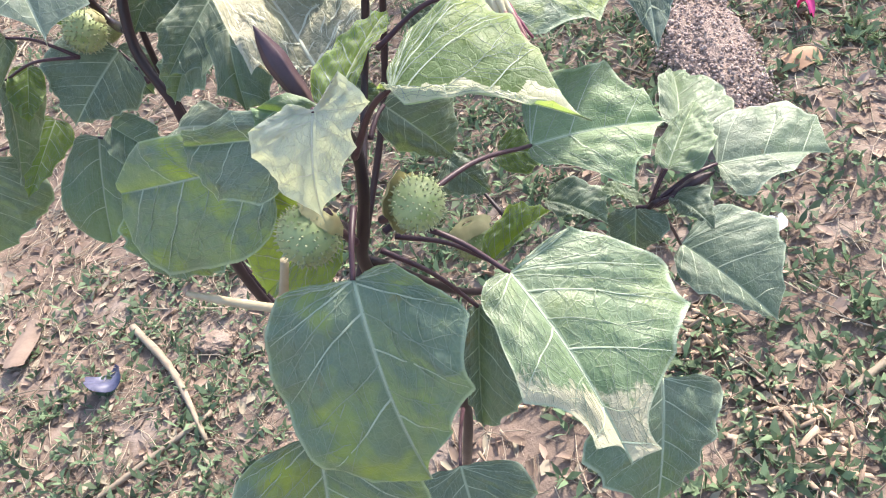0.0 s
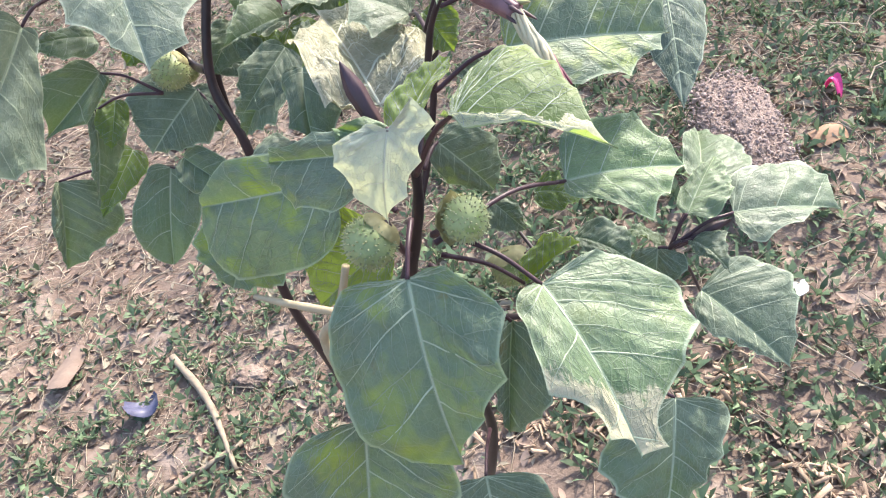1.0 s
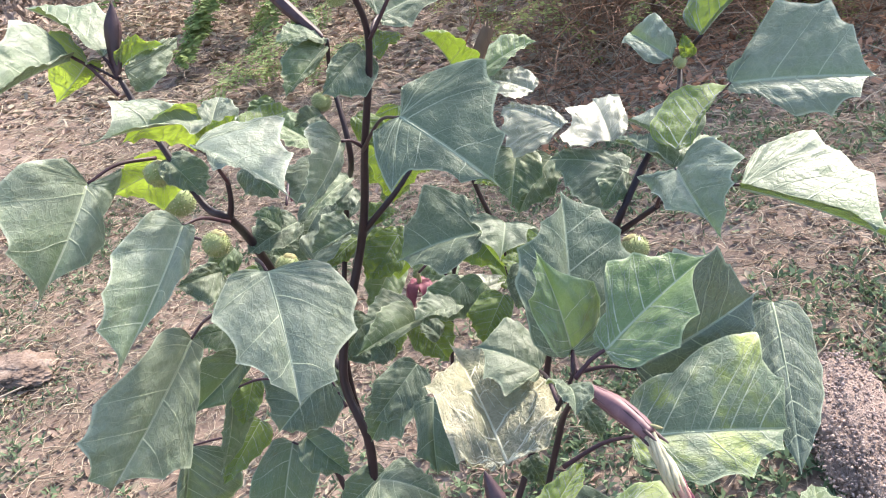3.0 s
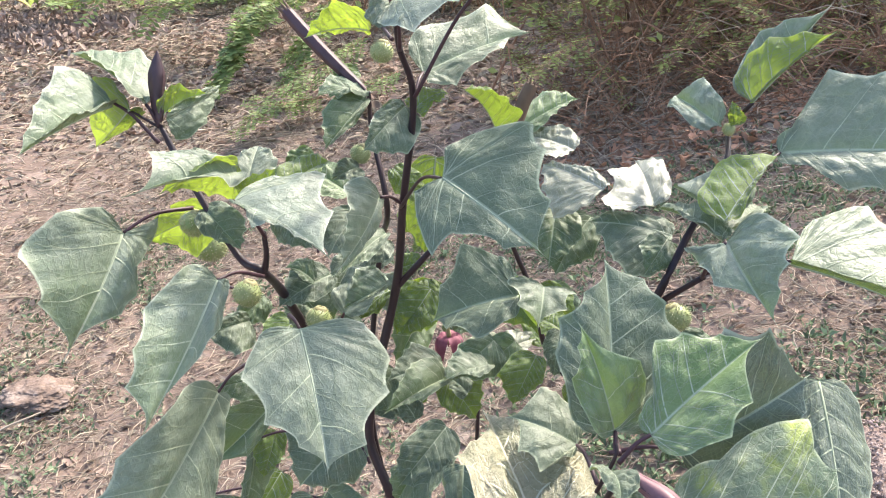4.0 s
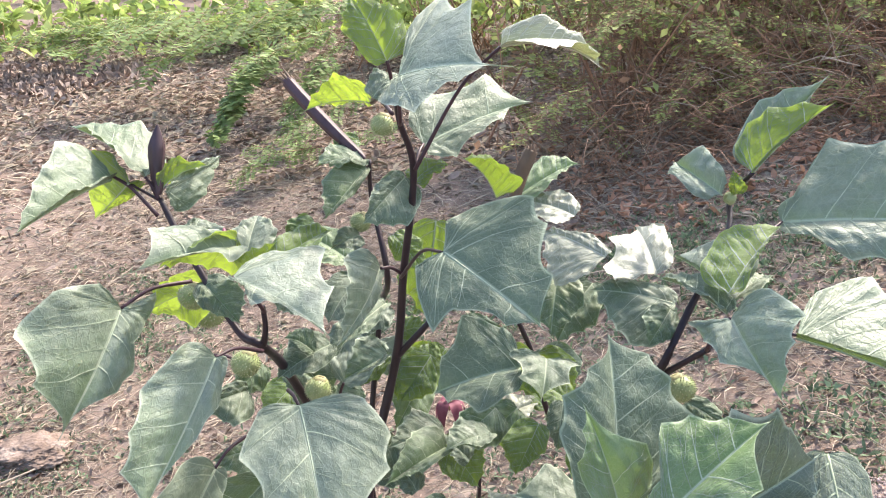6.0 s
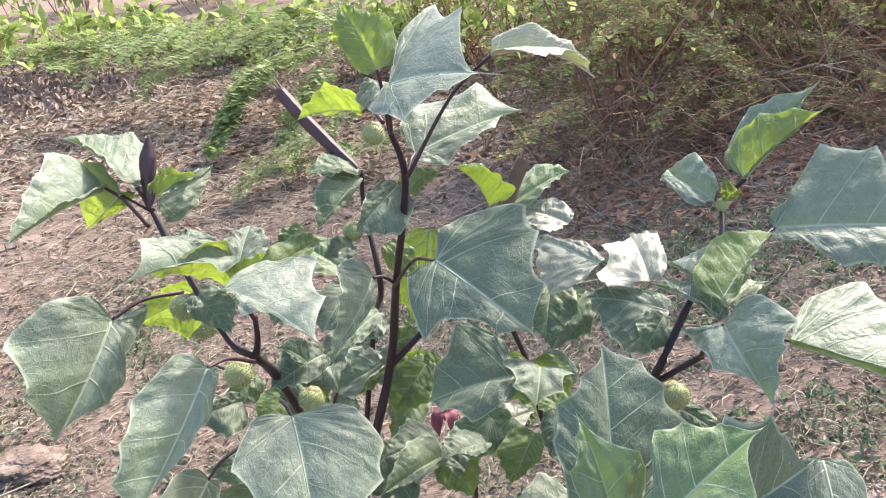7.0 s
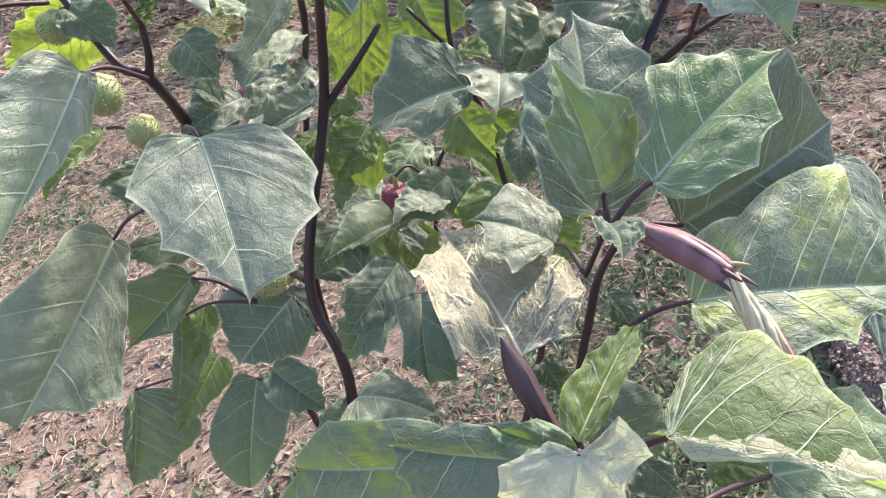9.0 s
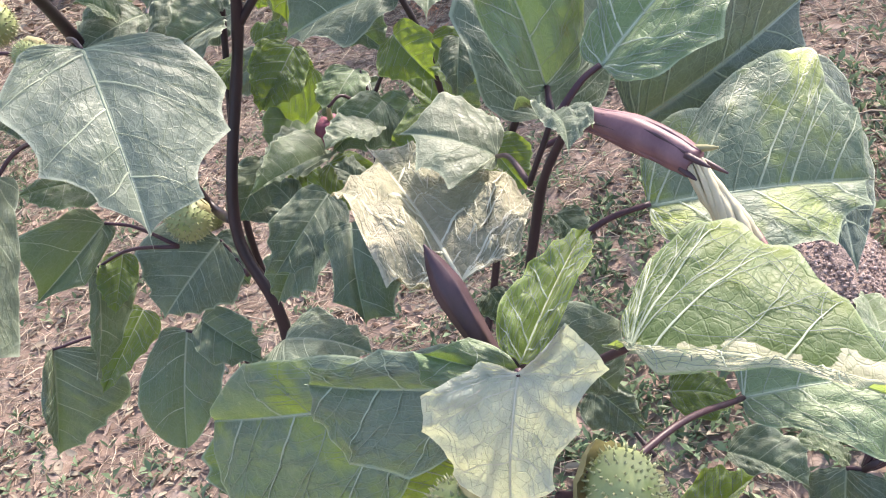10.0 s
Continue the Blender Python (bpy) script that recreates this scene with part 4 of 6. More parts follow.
acacia_branch((-2.806, 7.860, 0.852), (-3.846, 7.139, 0.422), FEATHER, "light green feathery acacia shoot", 40, 0.051)
acacia_branch((-3.564, 9.156, 0.524), (-5.396, 7.974, 0.473), FEATHER, "light green feathery acacia shoot", 41, 0.060)
acacia_branch((-4.453, 8.363, 0.489), (-5.842, 7.230, 0.636), FEATHER, "light green feathery acacia shoot", 42, 0.058)
acacia_branch((-2.988, 6.083, 0.581), (-3.225, 5.691, 0.334), FEATHER, "light green feathery acacia shoot", 43, 0.041)
acacia_branch((-2.812, 5.006, 0.408), (-2.851, 4.719, 0.277), FEATHER, "light green feathery acacia shoot", 44, 0.035)
acacia_branch((-1.959, 4.431, 0.476), (-2.283, 3.981, 0.240), FEATHER, "light green feathery acacia shoot", 45, 0.030)
acacia_branch((-1.807, 4.839, 0.573), (-2.128, 4.416, 0.263), FEATHER, "light green feathery acacia shoot", 46, 0.032)
acacia_branch((-2.292, 7.601, 0.692), (-3.031, 7.091, 0.419), FEATHER, "light green feathery acacia shoot", 47, 0.048)
acacia_branch((-0.897, 7.329, 0.738), (-1.305, 7.027, 0.421), FEATHER, "light green feathery acacia shoot", 48, 0.045)
acacia_branch((-0.053, 8.304, 0.379), (-0.620, 8.101, 0.539), FEATHER, "light green feathery acacia shoot", 49, 0.051)
acacia_branch((0.283, 4.566, 0.977), (0.705, 4.281, 0.745), THICKET, "shaded grey-green feathery acacia branch", 50)
acacia_branch((0.140, 4.361, 0.871), (0.535, 4.081, 0.629), THICKET, "shaded grey-green feathery acacia branch", 51)
acacia_branch((0.576, 4.324, 0.904), (0.935, 4.022, 0.725), THICKET, "shaded grey-green feathery acacia branch", 52)
acacia_branch((0.835, 4.698, 0.986), (1.069, 4.424, 0.839), THICKET, "shaded grey-green feathery acacia branch", 53)
acacia_branch((-0.080, 4.583, 1.027), (-0.468, 4.352, 0.933), THICKET, "shaded grey-green feathery acacia branch", 54)
acacia_branch((0.513, 4.949, 0.986), (0.846, 4.673, 0.793), THICKET, "shaded grey-green feathery acacia branch", 55)
acacia_branch((0.603, 4.090, 0.728), (0.881, 3.790, 0.552), THICKET, "shaded grey-green feathery acacia branch", 56)
acacia_branch((-1.749, 7.589, 0.713), (-2.163, 7.241, 0.430), FEATHER, "light green feathery acacia shoot", 57, 0.048)
acacia_branch((-1.542, 4.626, 0.402), (-1.792, 4.281, 0.261), FEATHER, "light green feathery acacia shoot", 58, 0.030)
acacia_branch((-5.026, 8.070, 0.853), (-5.630, 7.397, 0.657), FEATHER, "light green feathery acacia shoot", 59, 0.058)
acacia_branch((-3.872, 8.674, 0.809), (-4.809, 7.945, 0.595), FEATHER, "light green feathery acacia shoot", 60, 0.058)
acacia_branch((-3.027, 7.151, 0.612), (-3.551, 6.652, 0.391), FEATHER, "light green feathery acacia shoot", 61, 0.047)
acacia_branch((-3.349, 8.892, 0.905), (-4.087, 8.335, 0.593), FEATHER, "light green feathery acacia shoot", 62, 0.058)
acacia_branch((-3.969, 8.123, 0.700), (-4.739, 7.438, 0.440), FEATHER, "light green feathery acacia shoot", 63, 0.055)
acacia_branch((-5.510, 7.744, 0.774), (-5.996, 7.110, 0.689), FEATHER, "light green feathery acacia shoot", 64, 0.058)
acacia_branch((-5.782, 7.541, 0.730), (-6.264, 6.874, 0.672), FEATHER, "light green feathery acacia shoot", 65, 0.058)
acacia_branch((-2.013, 4.494, 0.275), (-2.283, 4.125, 0.247), FEATHER, "light green feathery acacia shoot", 66, 0.031)
acacia_branch((-2.339, 5.869, 0.565), (-2.659, 5.467, 0.322), FEATHER, "light green feathery acacia shoot", 67, 0.039)
acacia_branch((-0.807, 4.782, 0.677), (-1.090, 4.497, 0.548), THICKET, "shaded grey-green feathery acacia branch", 68)
acacia_branch((-0.348, 4.620, 0.622), (-0.809, 4.344, 0.539), THICKET, "shaded grey-green feathery acacia branch", 69)
acacia_branch((-0.483, 4.391, 0.549), (-0.183, 4.146, 0.301), THICKET, "shaded grey-green feathery acacia branch", 70)
acacia_branch((-0.287, 4.651, 0.797), (-0.628, 4.402, 0.702), THICKET, "shaded grey-green feathery acacia branch", 71)
acacia_branch((-0.886, 4.437, 0.553), (-0.562, 4.240, 0.374), THICKET, "shaded grey-green feathery acacia branch", 72)
acacia_branch((-0.222, 6.756, 0.882), (0.030, 6.532, 0.641), FEATHER, "light green feathery acacia shoot", 73, 0.041)
acacia_branch((0.424, 4.529, 0.778), (0.227, 4.295, 0.515), THICKET, "shaded grey-green feathery acacia branch", 74)
acacia_branch((0.809, 4.138, 0.634), (0.642, 3.927, 0.477), THICKET, "shaded grey-green feathery acacia branch", 75)
acacia_branch((0.448, 4.010, 0.736), (0.106, 3.796, 0.551), THICKET, "shaded grey-green feathery acacia branch", 76)
acacia_branch((-0.327, 4.280, 1.123), (-0.037, 4.075, 0.978), THICKET, "shaded grey-green feathery acacia branch", 77)
acacia_branch((0.422, 4.568, 1.148), (0.139, 4.379, 1.042), THICKET, "shaded grey-green feathery acacia branch", 78)
acacia_branch((0.141, 3.937, 0.749), (-0.058, 3.706, 0.592), THICKET, "shaded grey-green feathery acacia branch", 79)
acacia_branch((-0.381, 3.919, 0.703), (-0.696, 3.624, 0.494), THICKET, "shaded grey-green feathery acacia branch", 80)
acacia_branch((-0.157, 4.079, 1.031), (-0.435, 3.838, 0.855), THICKET, "shaded grey-green feathery acacia branch", 81)
acacia_branch((0.805, 3.854, 0.778), (0.951, 3.587, 0.670), THICKET, "shaded grey-green feathery acacia branch", 82)
acacia_branch((-0.196, 4.390, 1.167), (0.161, 4.168, 0.954), THICKET, "shaded grey-green feathery acacia branch", 83)
acacia_branch((0.550, 4.147, 1.131), (0.819, 3.878, 0.965), THICKET, "shaded grey-green feathery acacia branch", 84)
acacia_branch((0.312, 4.623, 0.665), (0.050, 4.381, 0.411), THICKET, "shaded grey-green feathery acacia branch", 85)
acacia_branch((0.092, 3.872, 0.982), (0.309, 3.631, 0.815), THICKET, "shaded grey-green feathery acacia branch", 86)
acacia_branch((-0.356, 4.577, 1.085), (-0.567, 4.344, 0.962), THICKET, "shaded grey-green feathery acacia branch", 87)
acacia_branch((0.264, 4.449, 0.830), (0.586, 4.194, 0.725), THICKET, "shaded grey-green feathery acacia branch", 88)
acacia_branch((0.663, 3.964, 0.662), (0.403, 3.746, 0.443), THICKET, "shaded grey-green feathery acacia branch", 89)
acacia_branch((0.316, 4.258, 0.953), (0.065, 4.037, 0.722), THICKET, "shaded grey-green feathery acacia branch", 90)
acacia_branch((0.046, 4.476, 0.976), (-0.319, 4.244, 0.792), THICKET, "shaded grey-green feathery acacia branch", 91)
acacia_branch((-2.221, 5.647, 0.835), (-2.794, 5.134, 0.632), FEATHER, "light green feathery acacia shoot", 101, 0.062)
acacia_branch((-2.632, 5.267, 0.717), (-2.766, 4.861, 0.477), FEATHER, "light green feathery acacia shoot", 102, 0.062)
acacia_branch((-2.161, 5.185, 0.745), (-2.302, 4.717, 0.349), FEATHER, "light green feathery acacia shoot", 103, 0.055)
acacia_branch((-2.768, 5.034, 0.497), (-2.801, 4.671, 0.299), FEATHER, "light green feathery acacia shoot", 104, 0.055)
acacia_branch((-2.446, 6.297, 0.959), (-3.746, 5.548, 0.661), FEATHER, "light green feathery acacia shoot", 105, 0.070)
acacia_branch((-2.873, 6.415, 0.995), (-4.205, 5.684, 0.767), FEATHER, "light green feathery acacia shoot", 106, 0.070)
acacia_branch((-2.206, 6.157, 0.999), (-2.754, 5.669, 0.841), FEATHER, "light green feathery acacia shoot", 107, 0.066)
acacia_branch((-3.501, 6.409, 0.853), (-4.597, 5.782, 0.726), FEATHER, "light green feathery acacia shoot", 108, 0.070)
acacia_branch((-0.852, 4.781, 1.058), (-0.079, 4.667, 0.932), FEATHER, "light green feathery acacia shoot", 109, 0.045)
acacia_branch((-0.974, 4.694, 0.920), (-0.631, 4.414, 0.670), THICKET, "shaded grey-green feathery acacia branch", 110, 0.045)
acacia_branch((0.363, 4.827, 0.889), (0.898, 4.618, 0.685), THICKET, "shaded grey-green feathery acacia branch", 111, 0.045)
acacia_branch((0.716, 4.934, 0.916), (1.066, 4.617, 0.563), THICKET, "shaded grey-green feathery acacia branch", 112, 0.045)
acacia_branch((0.221, 4.922, 0.948), (0.436, 4.611, 0.708), THICKET, "shaded grey-green feathery acacia branch", 113, 0.045)


def tangle(name, label, where, count, tall, long, material, seed):
    """Dead twigs and stalks lying across one another in all directions."""
    rng = np.random.default_rng(seed)
    verts, faces = [], []
    for k in range(count):
        spot = where(rng)
        if spot is None:
            continue
        x, y = spot
        h = tall * rng.random() ** 2
        g, e = rng.uniform(0, 6.28), rng.normal(0.25, 0.45)
        l, w = long * rng.uniform(0.4, 1.3), rng.uniform(0.0012, 0.0032)
        d = Vector((math.cos(g) * math.cos(e), math.sin(g) * math.cos(e), math.sin(e)))
        p = Vector((x, y, bumpy(x, y) + h))
        s = d.cross(Vector((0.2, 0.1, 1))).normalized() * w
        u = d.cross(s).normalized() * w
        bend = Vector((0, 0, -0.12 * l))
        n = len(verts)
        for q, r in ((p, 1.0), (p + d * l * 0.5 - bend * 0.5, 0.8), (p + d * l + bend, 0.3)):
            verts += [q + s * r, q - s * r * 0.5 + u * r, q - s * r * 0.5 - u * r]
        for b in (n, n + 3):
            faces += [(b, b + 1, b + 4, b + 3), (b + 1, b + 2, b + 5, b + 4), (b + 2, b, b + 3, b + 5)]
    return tagged(part(name, (verts, faces), material), label, "twigs", kind="stuff")


tangle("dead_twigs", "tangle of dead brown twigs under the thicket", field(-0.7, 4.4, 3.4, 6.4), 8500, 0.40, 0.38, TWIG, 31)
tangle("dead_twigs", "pale dead stalks caught in the thicket", field(-0.5, 4.4, 3.6, 6.0), 2600, 0.3, 0.35, STRAW, 32)


def grass(name, label, where, count, tall, material, seed):
    """Dry blades that stand and lean in a tangle."""
    rng = np.random.default_rng(seed)
    verts, faces = [], []
    for k in range(count):
        spot = where(rng)
        if spot is None:
            continue
        x, y = spot
        z = bumpy(x, y) - 0.01
        h = tall * rng.uniform(0.4, 1.2)
        g, l = rng.uniform(0, 6.28), rng.uniform(0.2, 0.9) * h
        w = rng.uniform(0.002, 0.005)
        sx, sy = math.cos(g) * l, math.sin(g) * l
        px, py = -math.sin(g) * w, math.cos(g) * w
        n = len(verts)
        verts += [(x - px, y - py, z), (x + px, y + py, z), (x + sx * 0.4 - px, y + sy * 0.4 - py, z + h * 0.65), (x + sx * 0.4 + px, y + sy * 0.4 + py, z + h * 0.65), (x + sx, y + sy, z + h * (1.0 - 0.3 * l / h))]
        faces += [(n, n + 1, n + 3, n + 2), (n + 2, n + 3, n + 4)]
    return tagged(part(name, (verts, faces), material), label, "grass", kind="stuff")


grass("dry_grass", "dry straw-coloured grass on the slope", field(-7.0, -0.5, 3.0, 9.0), 1500, 0.07, STRAW, 22)


# ---- the plants ----
plant = thing("thorn_apple_plant", "leafy thorn apple with dark purple stems and spiny green capsules", "plant")
stem([(-0.115, 0.640, 0.100, 0.0055), (-0.079, 0.471, 0.449, 0.0052), (-0.063, 0.414, 0.628, 0.0048), (-0.082, 0.378, 0.784, 0.0045), (-0.095, 0.343, 0.881, 0.0041), (-0.089, 0.338, 0.919, 0.0038), (-0.083, 0.336, 0.948, 0.0034), (-0.081, 0.335, 0.979, 0.0031), (-0.085, 0.320, 1.013, 0.0021)])
stem([(-0.095, 0.345, 0.898, 0.0028), (-0.091, 0.427, 0.939, 0.0025), (-0.080, 0.439, 0.995, 0.0025), (-0.073, 0.433, 1.026, 0.0022), (-0.058, 0.420, 1.061, 0.0020)])
stem([(-0.082, 0.458, 1.008, 0.0016), (-0.069, 0.457, 1.042, 0.0015), (-0.070, 0.467, 1.049, 0.0016)])
stem([(-0.095, 0.347, 0.885, 0.0034), (-0.039, 0.420, 0.764, 0.0028), (0.031, 0.490, 0.721, 0.0026), (0.086, 0.481, 0.747, 0.0024), (0.095, 0.451, 0.806, 0.0022), (0.103, 0.451, 0.815, 0.002)])
stem([(-0.014, 0.532, 0.735, 0.0020), (-0.041, 0.570, 0.751, 0.0016)])
leaf((-0.083, 0.269, 0.950), (-0.059, 0.222, 0.839), (-0.127, 0.247, 0.888), (-0.027, 0.259, 0.934), corners=([(-0.03, 0.67), (0.17, 0.93), (0.45, 1.0), (0.77, 0.77)], [(-0.01, 0.5), (0.23, 1.0), (0.53, 0.85), (0.73, 0.46)]), teeth=(-0.12, 0.2), sag=.012, petiole_from=(-0.083, 0.307, 0.963), look_of=MOTTLED, fold=0.04, crinkle=0.003)
leaf((-0.008, 0.292, 0.921), (0.045, 0.214, 0.856), (-0.010, 0.232, 0.889), (0.075, 0.310, 0.895), corners=([(0.13, 0.74), (0.51, 1.0), (0.84, 0.46)], [(-0.03, 0.55), (0.36, 1.0), (0.56, 0.94), (0.7, 0.63), (1.02, 0.23)]), sag=.01, petiole_from=(-0.069, 0.319, 0.942), look_of=SUN_PATCHED, fold=0.0)
leaf((-0.081, 0.280, 1.043), (-0.087, 0.268, 0.990), (-0.110, 0.286, 1.033), (-0.055, 0.274, 1.049), corners=([(0.02, 0.48), (0.21, 1.0), (0.4, 0.95), (0.68, 0.65)], [(-0.34, 0.5), (-0.13, 1.0), (0.24, 0.75), (0.57, 0.55)]), petiole_from=(-0.086, 0.311, 0.985), look_of=SUNLIT_PALE)
leaf((-0.049, 0.288, 1.044), (0.032, 0.267, 1.034), (-0.011, 0.341, 1.047), (-0.042, 0.276, 1.043), corners=([(-0.04, 0.21), (0.01, 0.58), (0.27, 1.0), (0.48, 0.82), (0.68, 0.44)], [(-0.1, -0.2), (0.11, 1.0), (0.33, 0.97), (0.66, 0.97)]), petiole_from=(-0.076, 0.308, 0.994), look_of=SUN_RIMMED, fold=0.1, wave=.004, teeth=0.2)
leaf((-0.084, 0.300, 1.023), (-0.123, 0.316, 1.024), (-0.097, 0.312, 1.030), (-0.116, 0.305, 1.017), corners=([(0.4, 1.0)], [(0.73, 1.0)]), petiole_from=(-0.086, 0.318, 1.004), look_of=FRESH)
leaf((-0.096, 0.311, 1.009), (-0.179, 0.351, 0.979), (-0.107, 0.326, 1.019), (-0.124, 0.309, 0.970), corners=([(0.13, 1.0), (0.44, 0.92), (0.84, 0.54)], [(0.11, 0.63), (0.36, 1.0), (0.71, 0.94), (0.91, 0.44)]), petiole_from=(-0.084, 0.322, 0.998))
leaf((-0.145, 0.375, 0.945), (-0.266, 0.417, 0.897), (-0.234, 0.419, 0.937), (-0.235, 0.380, 0.855), corners=([(0.36, 0.94), (0.7, 1.0)], [(0.36, 0.96), (0.82, 1.0), (1.0, 0.62)]), teeth=(-0.08, 0.0), petiole_from=(-0.098, 0.340, 0.944), look_of=MOTTLED, fold=0.0)
leaf((-0.119, 0.395, 0.874), (-0.190, 0.399, 0.802), (-0.189, 0.413, 0.877), (-0.126, 0.366, 0.846), petiole_from=(-0.096, 0.349, 0.892), look_of=YOUNG)
leaf((-0.031, 0.334, 0.847), (-0.037, 0.296, 0.763), (-0.043, 0.317, 0.819), (-0.002, 0.302, 0.805), petiole_from=(-0.084, 0.344, 0.894))
leaf((-0.122, 0.247, 0.850), (-0.133, 0.214, 0.727), (-0.175, 0.217, 0.826), (-0.067, 0.238, 0.787), petiole_from=(-0.155, 0.304, 0.819), look_of=MOTTLED)
leaf((-0.061, 0.319, 0.683), (-0.047, 0.281, 0.601), (-0.094, 0.307, 0.668), (-0.005, 0.308, 0.661), petiole_from=(-0.063, 0.397, 0.641))
leaf((0.082, 0.315, 0.784), (0.073, 0.265, 0.699), (0.024, 0.279, 0.751), (0.123, 0.313, 0.766), petiole_from=(-0.037, 0.380, 0.781))
leaf((0.143, 0.531, 0.680), (0.227, 0.482, 0.617), (0.235, 0.561, 0.667), (0.149, 0.490, 0.655), petiole_from=(0.098, 0.478, 0.776))
leaf((0.010, 0.392, 0.923), (0.095, 0.400, 0.925), (0.027, 0.442, 0.941), (0.067, 0.359, 0.910), corners=([(0.26, 1.0), (0.63, 0.89), (0.85, 0.44)], [(0.18, 0.48), (0.62, 1.0), (0.77, 0.59)]), petiole_from=(-0.071, 0.308, 0.943), look_of=FRESH)
leaf((0.108, 0.460, 0.835), (0.141, 0.525, 0.847), (0.107, 0.488, 0.838), (0.147, 0.478, 0.837), petiole_from=(0.095, 0.451, 0.806), look_of=FRESH)
leaf((0.148, 0.475, 0.822), (0.239, 0.488, 0.811), (0.211, 0.532, 0.825), (0.169, 0.446, 0.813), corners=([(0.33, 0.91), (0.75, 1.0), (0.94, 0.63)], [(0.19, 1.0), (0.52, 0.64)]), petiole_from=(0.095, 0.451, 0.806), look_of=GREEN)
leaf((0.128, 0.511, 0.823), (0.140, 0.605, 0.820), (0.115, 0.558, 0.833), (0.175, 0.546, 0.819), petiole_from=(0.095, 0.451, 0.806), look_of=GREEN)
leaf((0.113, 0.453, 0.813), (0.137, 0.417, 0.809), (0.138, 0.460, 0.812), (0.115, 0.435, 0.807), petiole_from=(0.095, 0.451, 0.806))
leaf((0.086, 0.453, 0.806), (0.087, 0.444, 0.766), (0.064, 0.456, 0.791), (0.110, 0.440, 0.797), petiole_from=(0.095, 0.451, 0.806))
leaf((0.021, 0.461, 0.815), (0.066, 0.444, 0.800), (0.062, 0.469, 0.812), (0.031, 0.443, 0.810))
leaf((-0.021, 0.367, 0.852), (0.022, 0.402, 0.861), (-0.007, 0.395, 0.868), (0.002, 0.375, 0.861), petiole_from=(-0.078, 0.364, 0.885), look_of=YOUNG)
leaf((-0.082, 0.445, 0.926), (-0.042, 0.457, 0.868), (-0.036, 0.479, 0.898), (-0.079, 0.444, 0.888), petiole_from=(-0.090, 0.416, 0.922))
leaf((-0.083, 0.315, 1.019), (-0.056, 0.381, 1.033), (-0.089, 0.337, 1.024), (-0.056, 0.358, 1.025), fold=.4, look_of=YOUNG)
leaf((-0.122, 0.459, 0.956), (-0.197, 0.600, 0.976), (-0.204, 0.516, 0.973), (-0.100, 0.558, 0.958), corners=([(-0.04, 0.48), (0.03, 0.9), (0.56, 1.0)], [(0.01, 0.53), (0.24, 0.93), (0.47, 1.0), (0.74, 0.36)]), crinkle=.007, look_of=CRUMPLED, wave=.008)
leaf((-0.104, 0.540, 0.984), (-0.164, 0.549, 1.000), (-0.141, 0.582, 1.004), (-0.131, 0.501, 0.979), corners=([(0.34, 0.96), (0.74, 1.0)], [(0.09, 0.41), (0.3, 1.0), (0.65, 0.76)]), petiole_from=(-0.083, 0.481, 0.996))
leaf((-0.208, 0.562, 0.933), (-0.198, 0.512, 0.883), (-0.227, 0.552, 0.921), (-0.170, 0.532, 0.907), corners=([(0.18, 1.0), (0.73, 0.83)], [(0.62, 1.0), (0.97, 0.69)]))
leaf((-0.250, 0.629, 0.900), (-0.294, 0.599, 0.843), (-0.294, 0.618, 0.868), (-0.246, 0.580, 0.863))
leaf((-0.247, 0.496, 0.891), (-0.183, 0.483, 0.882), (-0.225, 0.524, 0.883), (-0.263, 0.443, 0.887), look_of=GREEN)
leaf((-0.069, 0.416, 1.062), (-0.062, 0.386, 1.059), (-0.083, 0.398, 1.071), (-0.052, 0.403, 1.060))
leaf((-0.070, 0.472, 1.052), (-0.097, 0.492, 1.128), (-0.104, 0.471, 1.095), (-0.060, 0.500, 1.096), corners=([(0.26, 0.88), (0.61, 1.0), (0.82, 0.44)], [(0.09, 0.72), (0.2, 0.99), (0.52, 1.0)]), petiole_from=(-0.069, 0.458, 1.043), look_of=FRESH)
leaf((-0.076, 0.526, 1.012), (-0.088, 0.612, 1.121), (-0.123, 0.543, 1.069), (-0.020, 0.600, 1.053), corners=([(0.18, 0.82), (0.42, 1.0), (0.62, 0.92), (0.77, 0.5)], [(0.2, 0.65), (0.52, 1.0), (0.74, 0.7), (0.88, 0.47)]), petiole_from=(-0.067, 0.474, 1.031))
leaf((-0.046, 0.449, 1.069), (0.027, 0.503, 1.120), (-0.044, 0.501, 1.107), (0.005, 0.445, 1.074), corners=([(0.19, 0.39), (0.45, 1.0), (0.62, 0.82), (0.79, 0.44)], [(0.14, 0.8), (0.35, 1.0), (0.59, 0.83)]), petiole_from=(-0.066, 0.439, 1.051), look_of=FRESH)
leaf((-0.026, 0.439, 1.003), (0.089, 0.480, 0.985), (0.062, 0.532, 1.030), (0.019, 0.421, 0.974), corners=([(0.28, 0.58), (0.53, 0.87), (0.89, 1.0), (0.87, 0.7), (0.99, 0.5)], [(0.07, 0.61), (0.33, 1.0), (0.62, 0.93), (0.88, 0.43)]), petiole_from=(-0.076, 0.432, 0.976), look_of=MOTTLED)
leaf((-0.024, 0.512, 1.009), (0.070, 0.554, 1.057), (0.001, 0.534, 1.108), (0.026, 0.527, 0.970), corners=([(0.34, 0.78), (0.62, 1.0), (0.87, 0.79), (0.89, 0.53)], [(0.27, 1.0), (0.76, 0.89), (0.85, 0.34)]), petiole_from=(-0.076, 0.511, 1.002), look_of=DEEP)
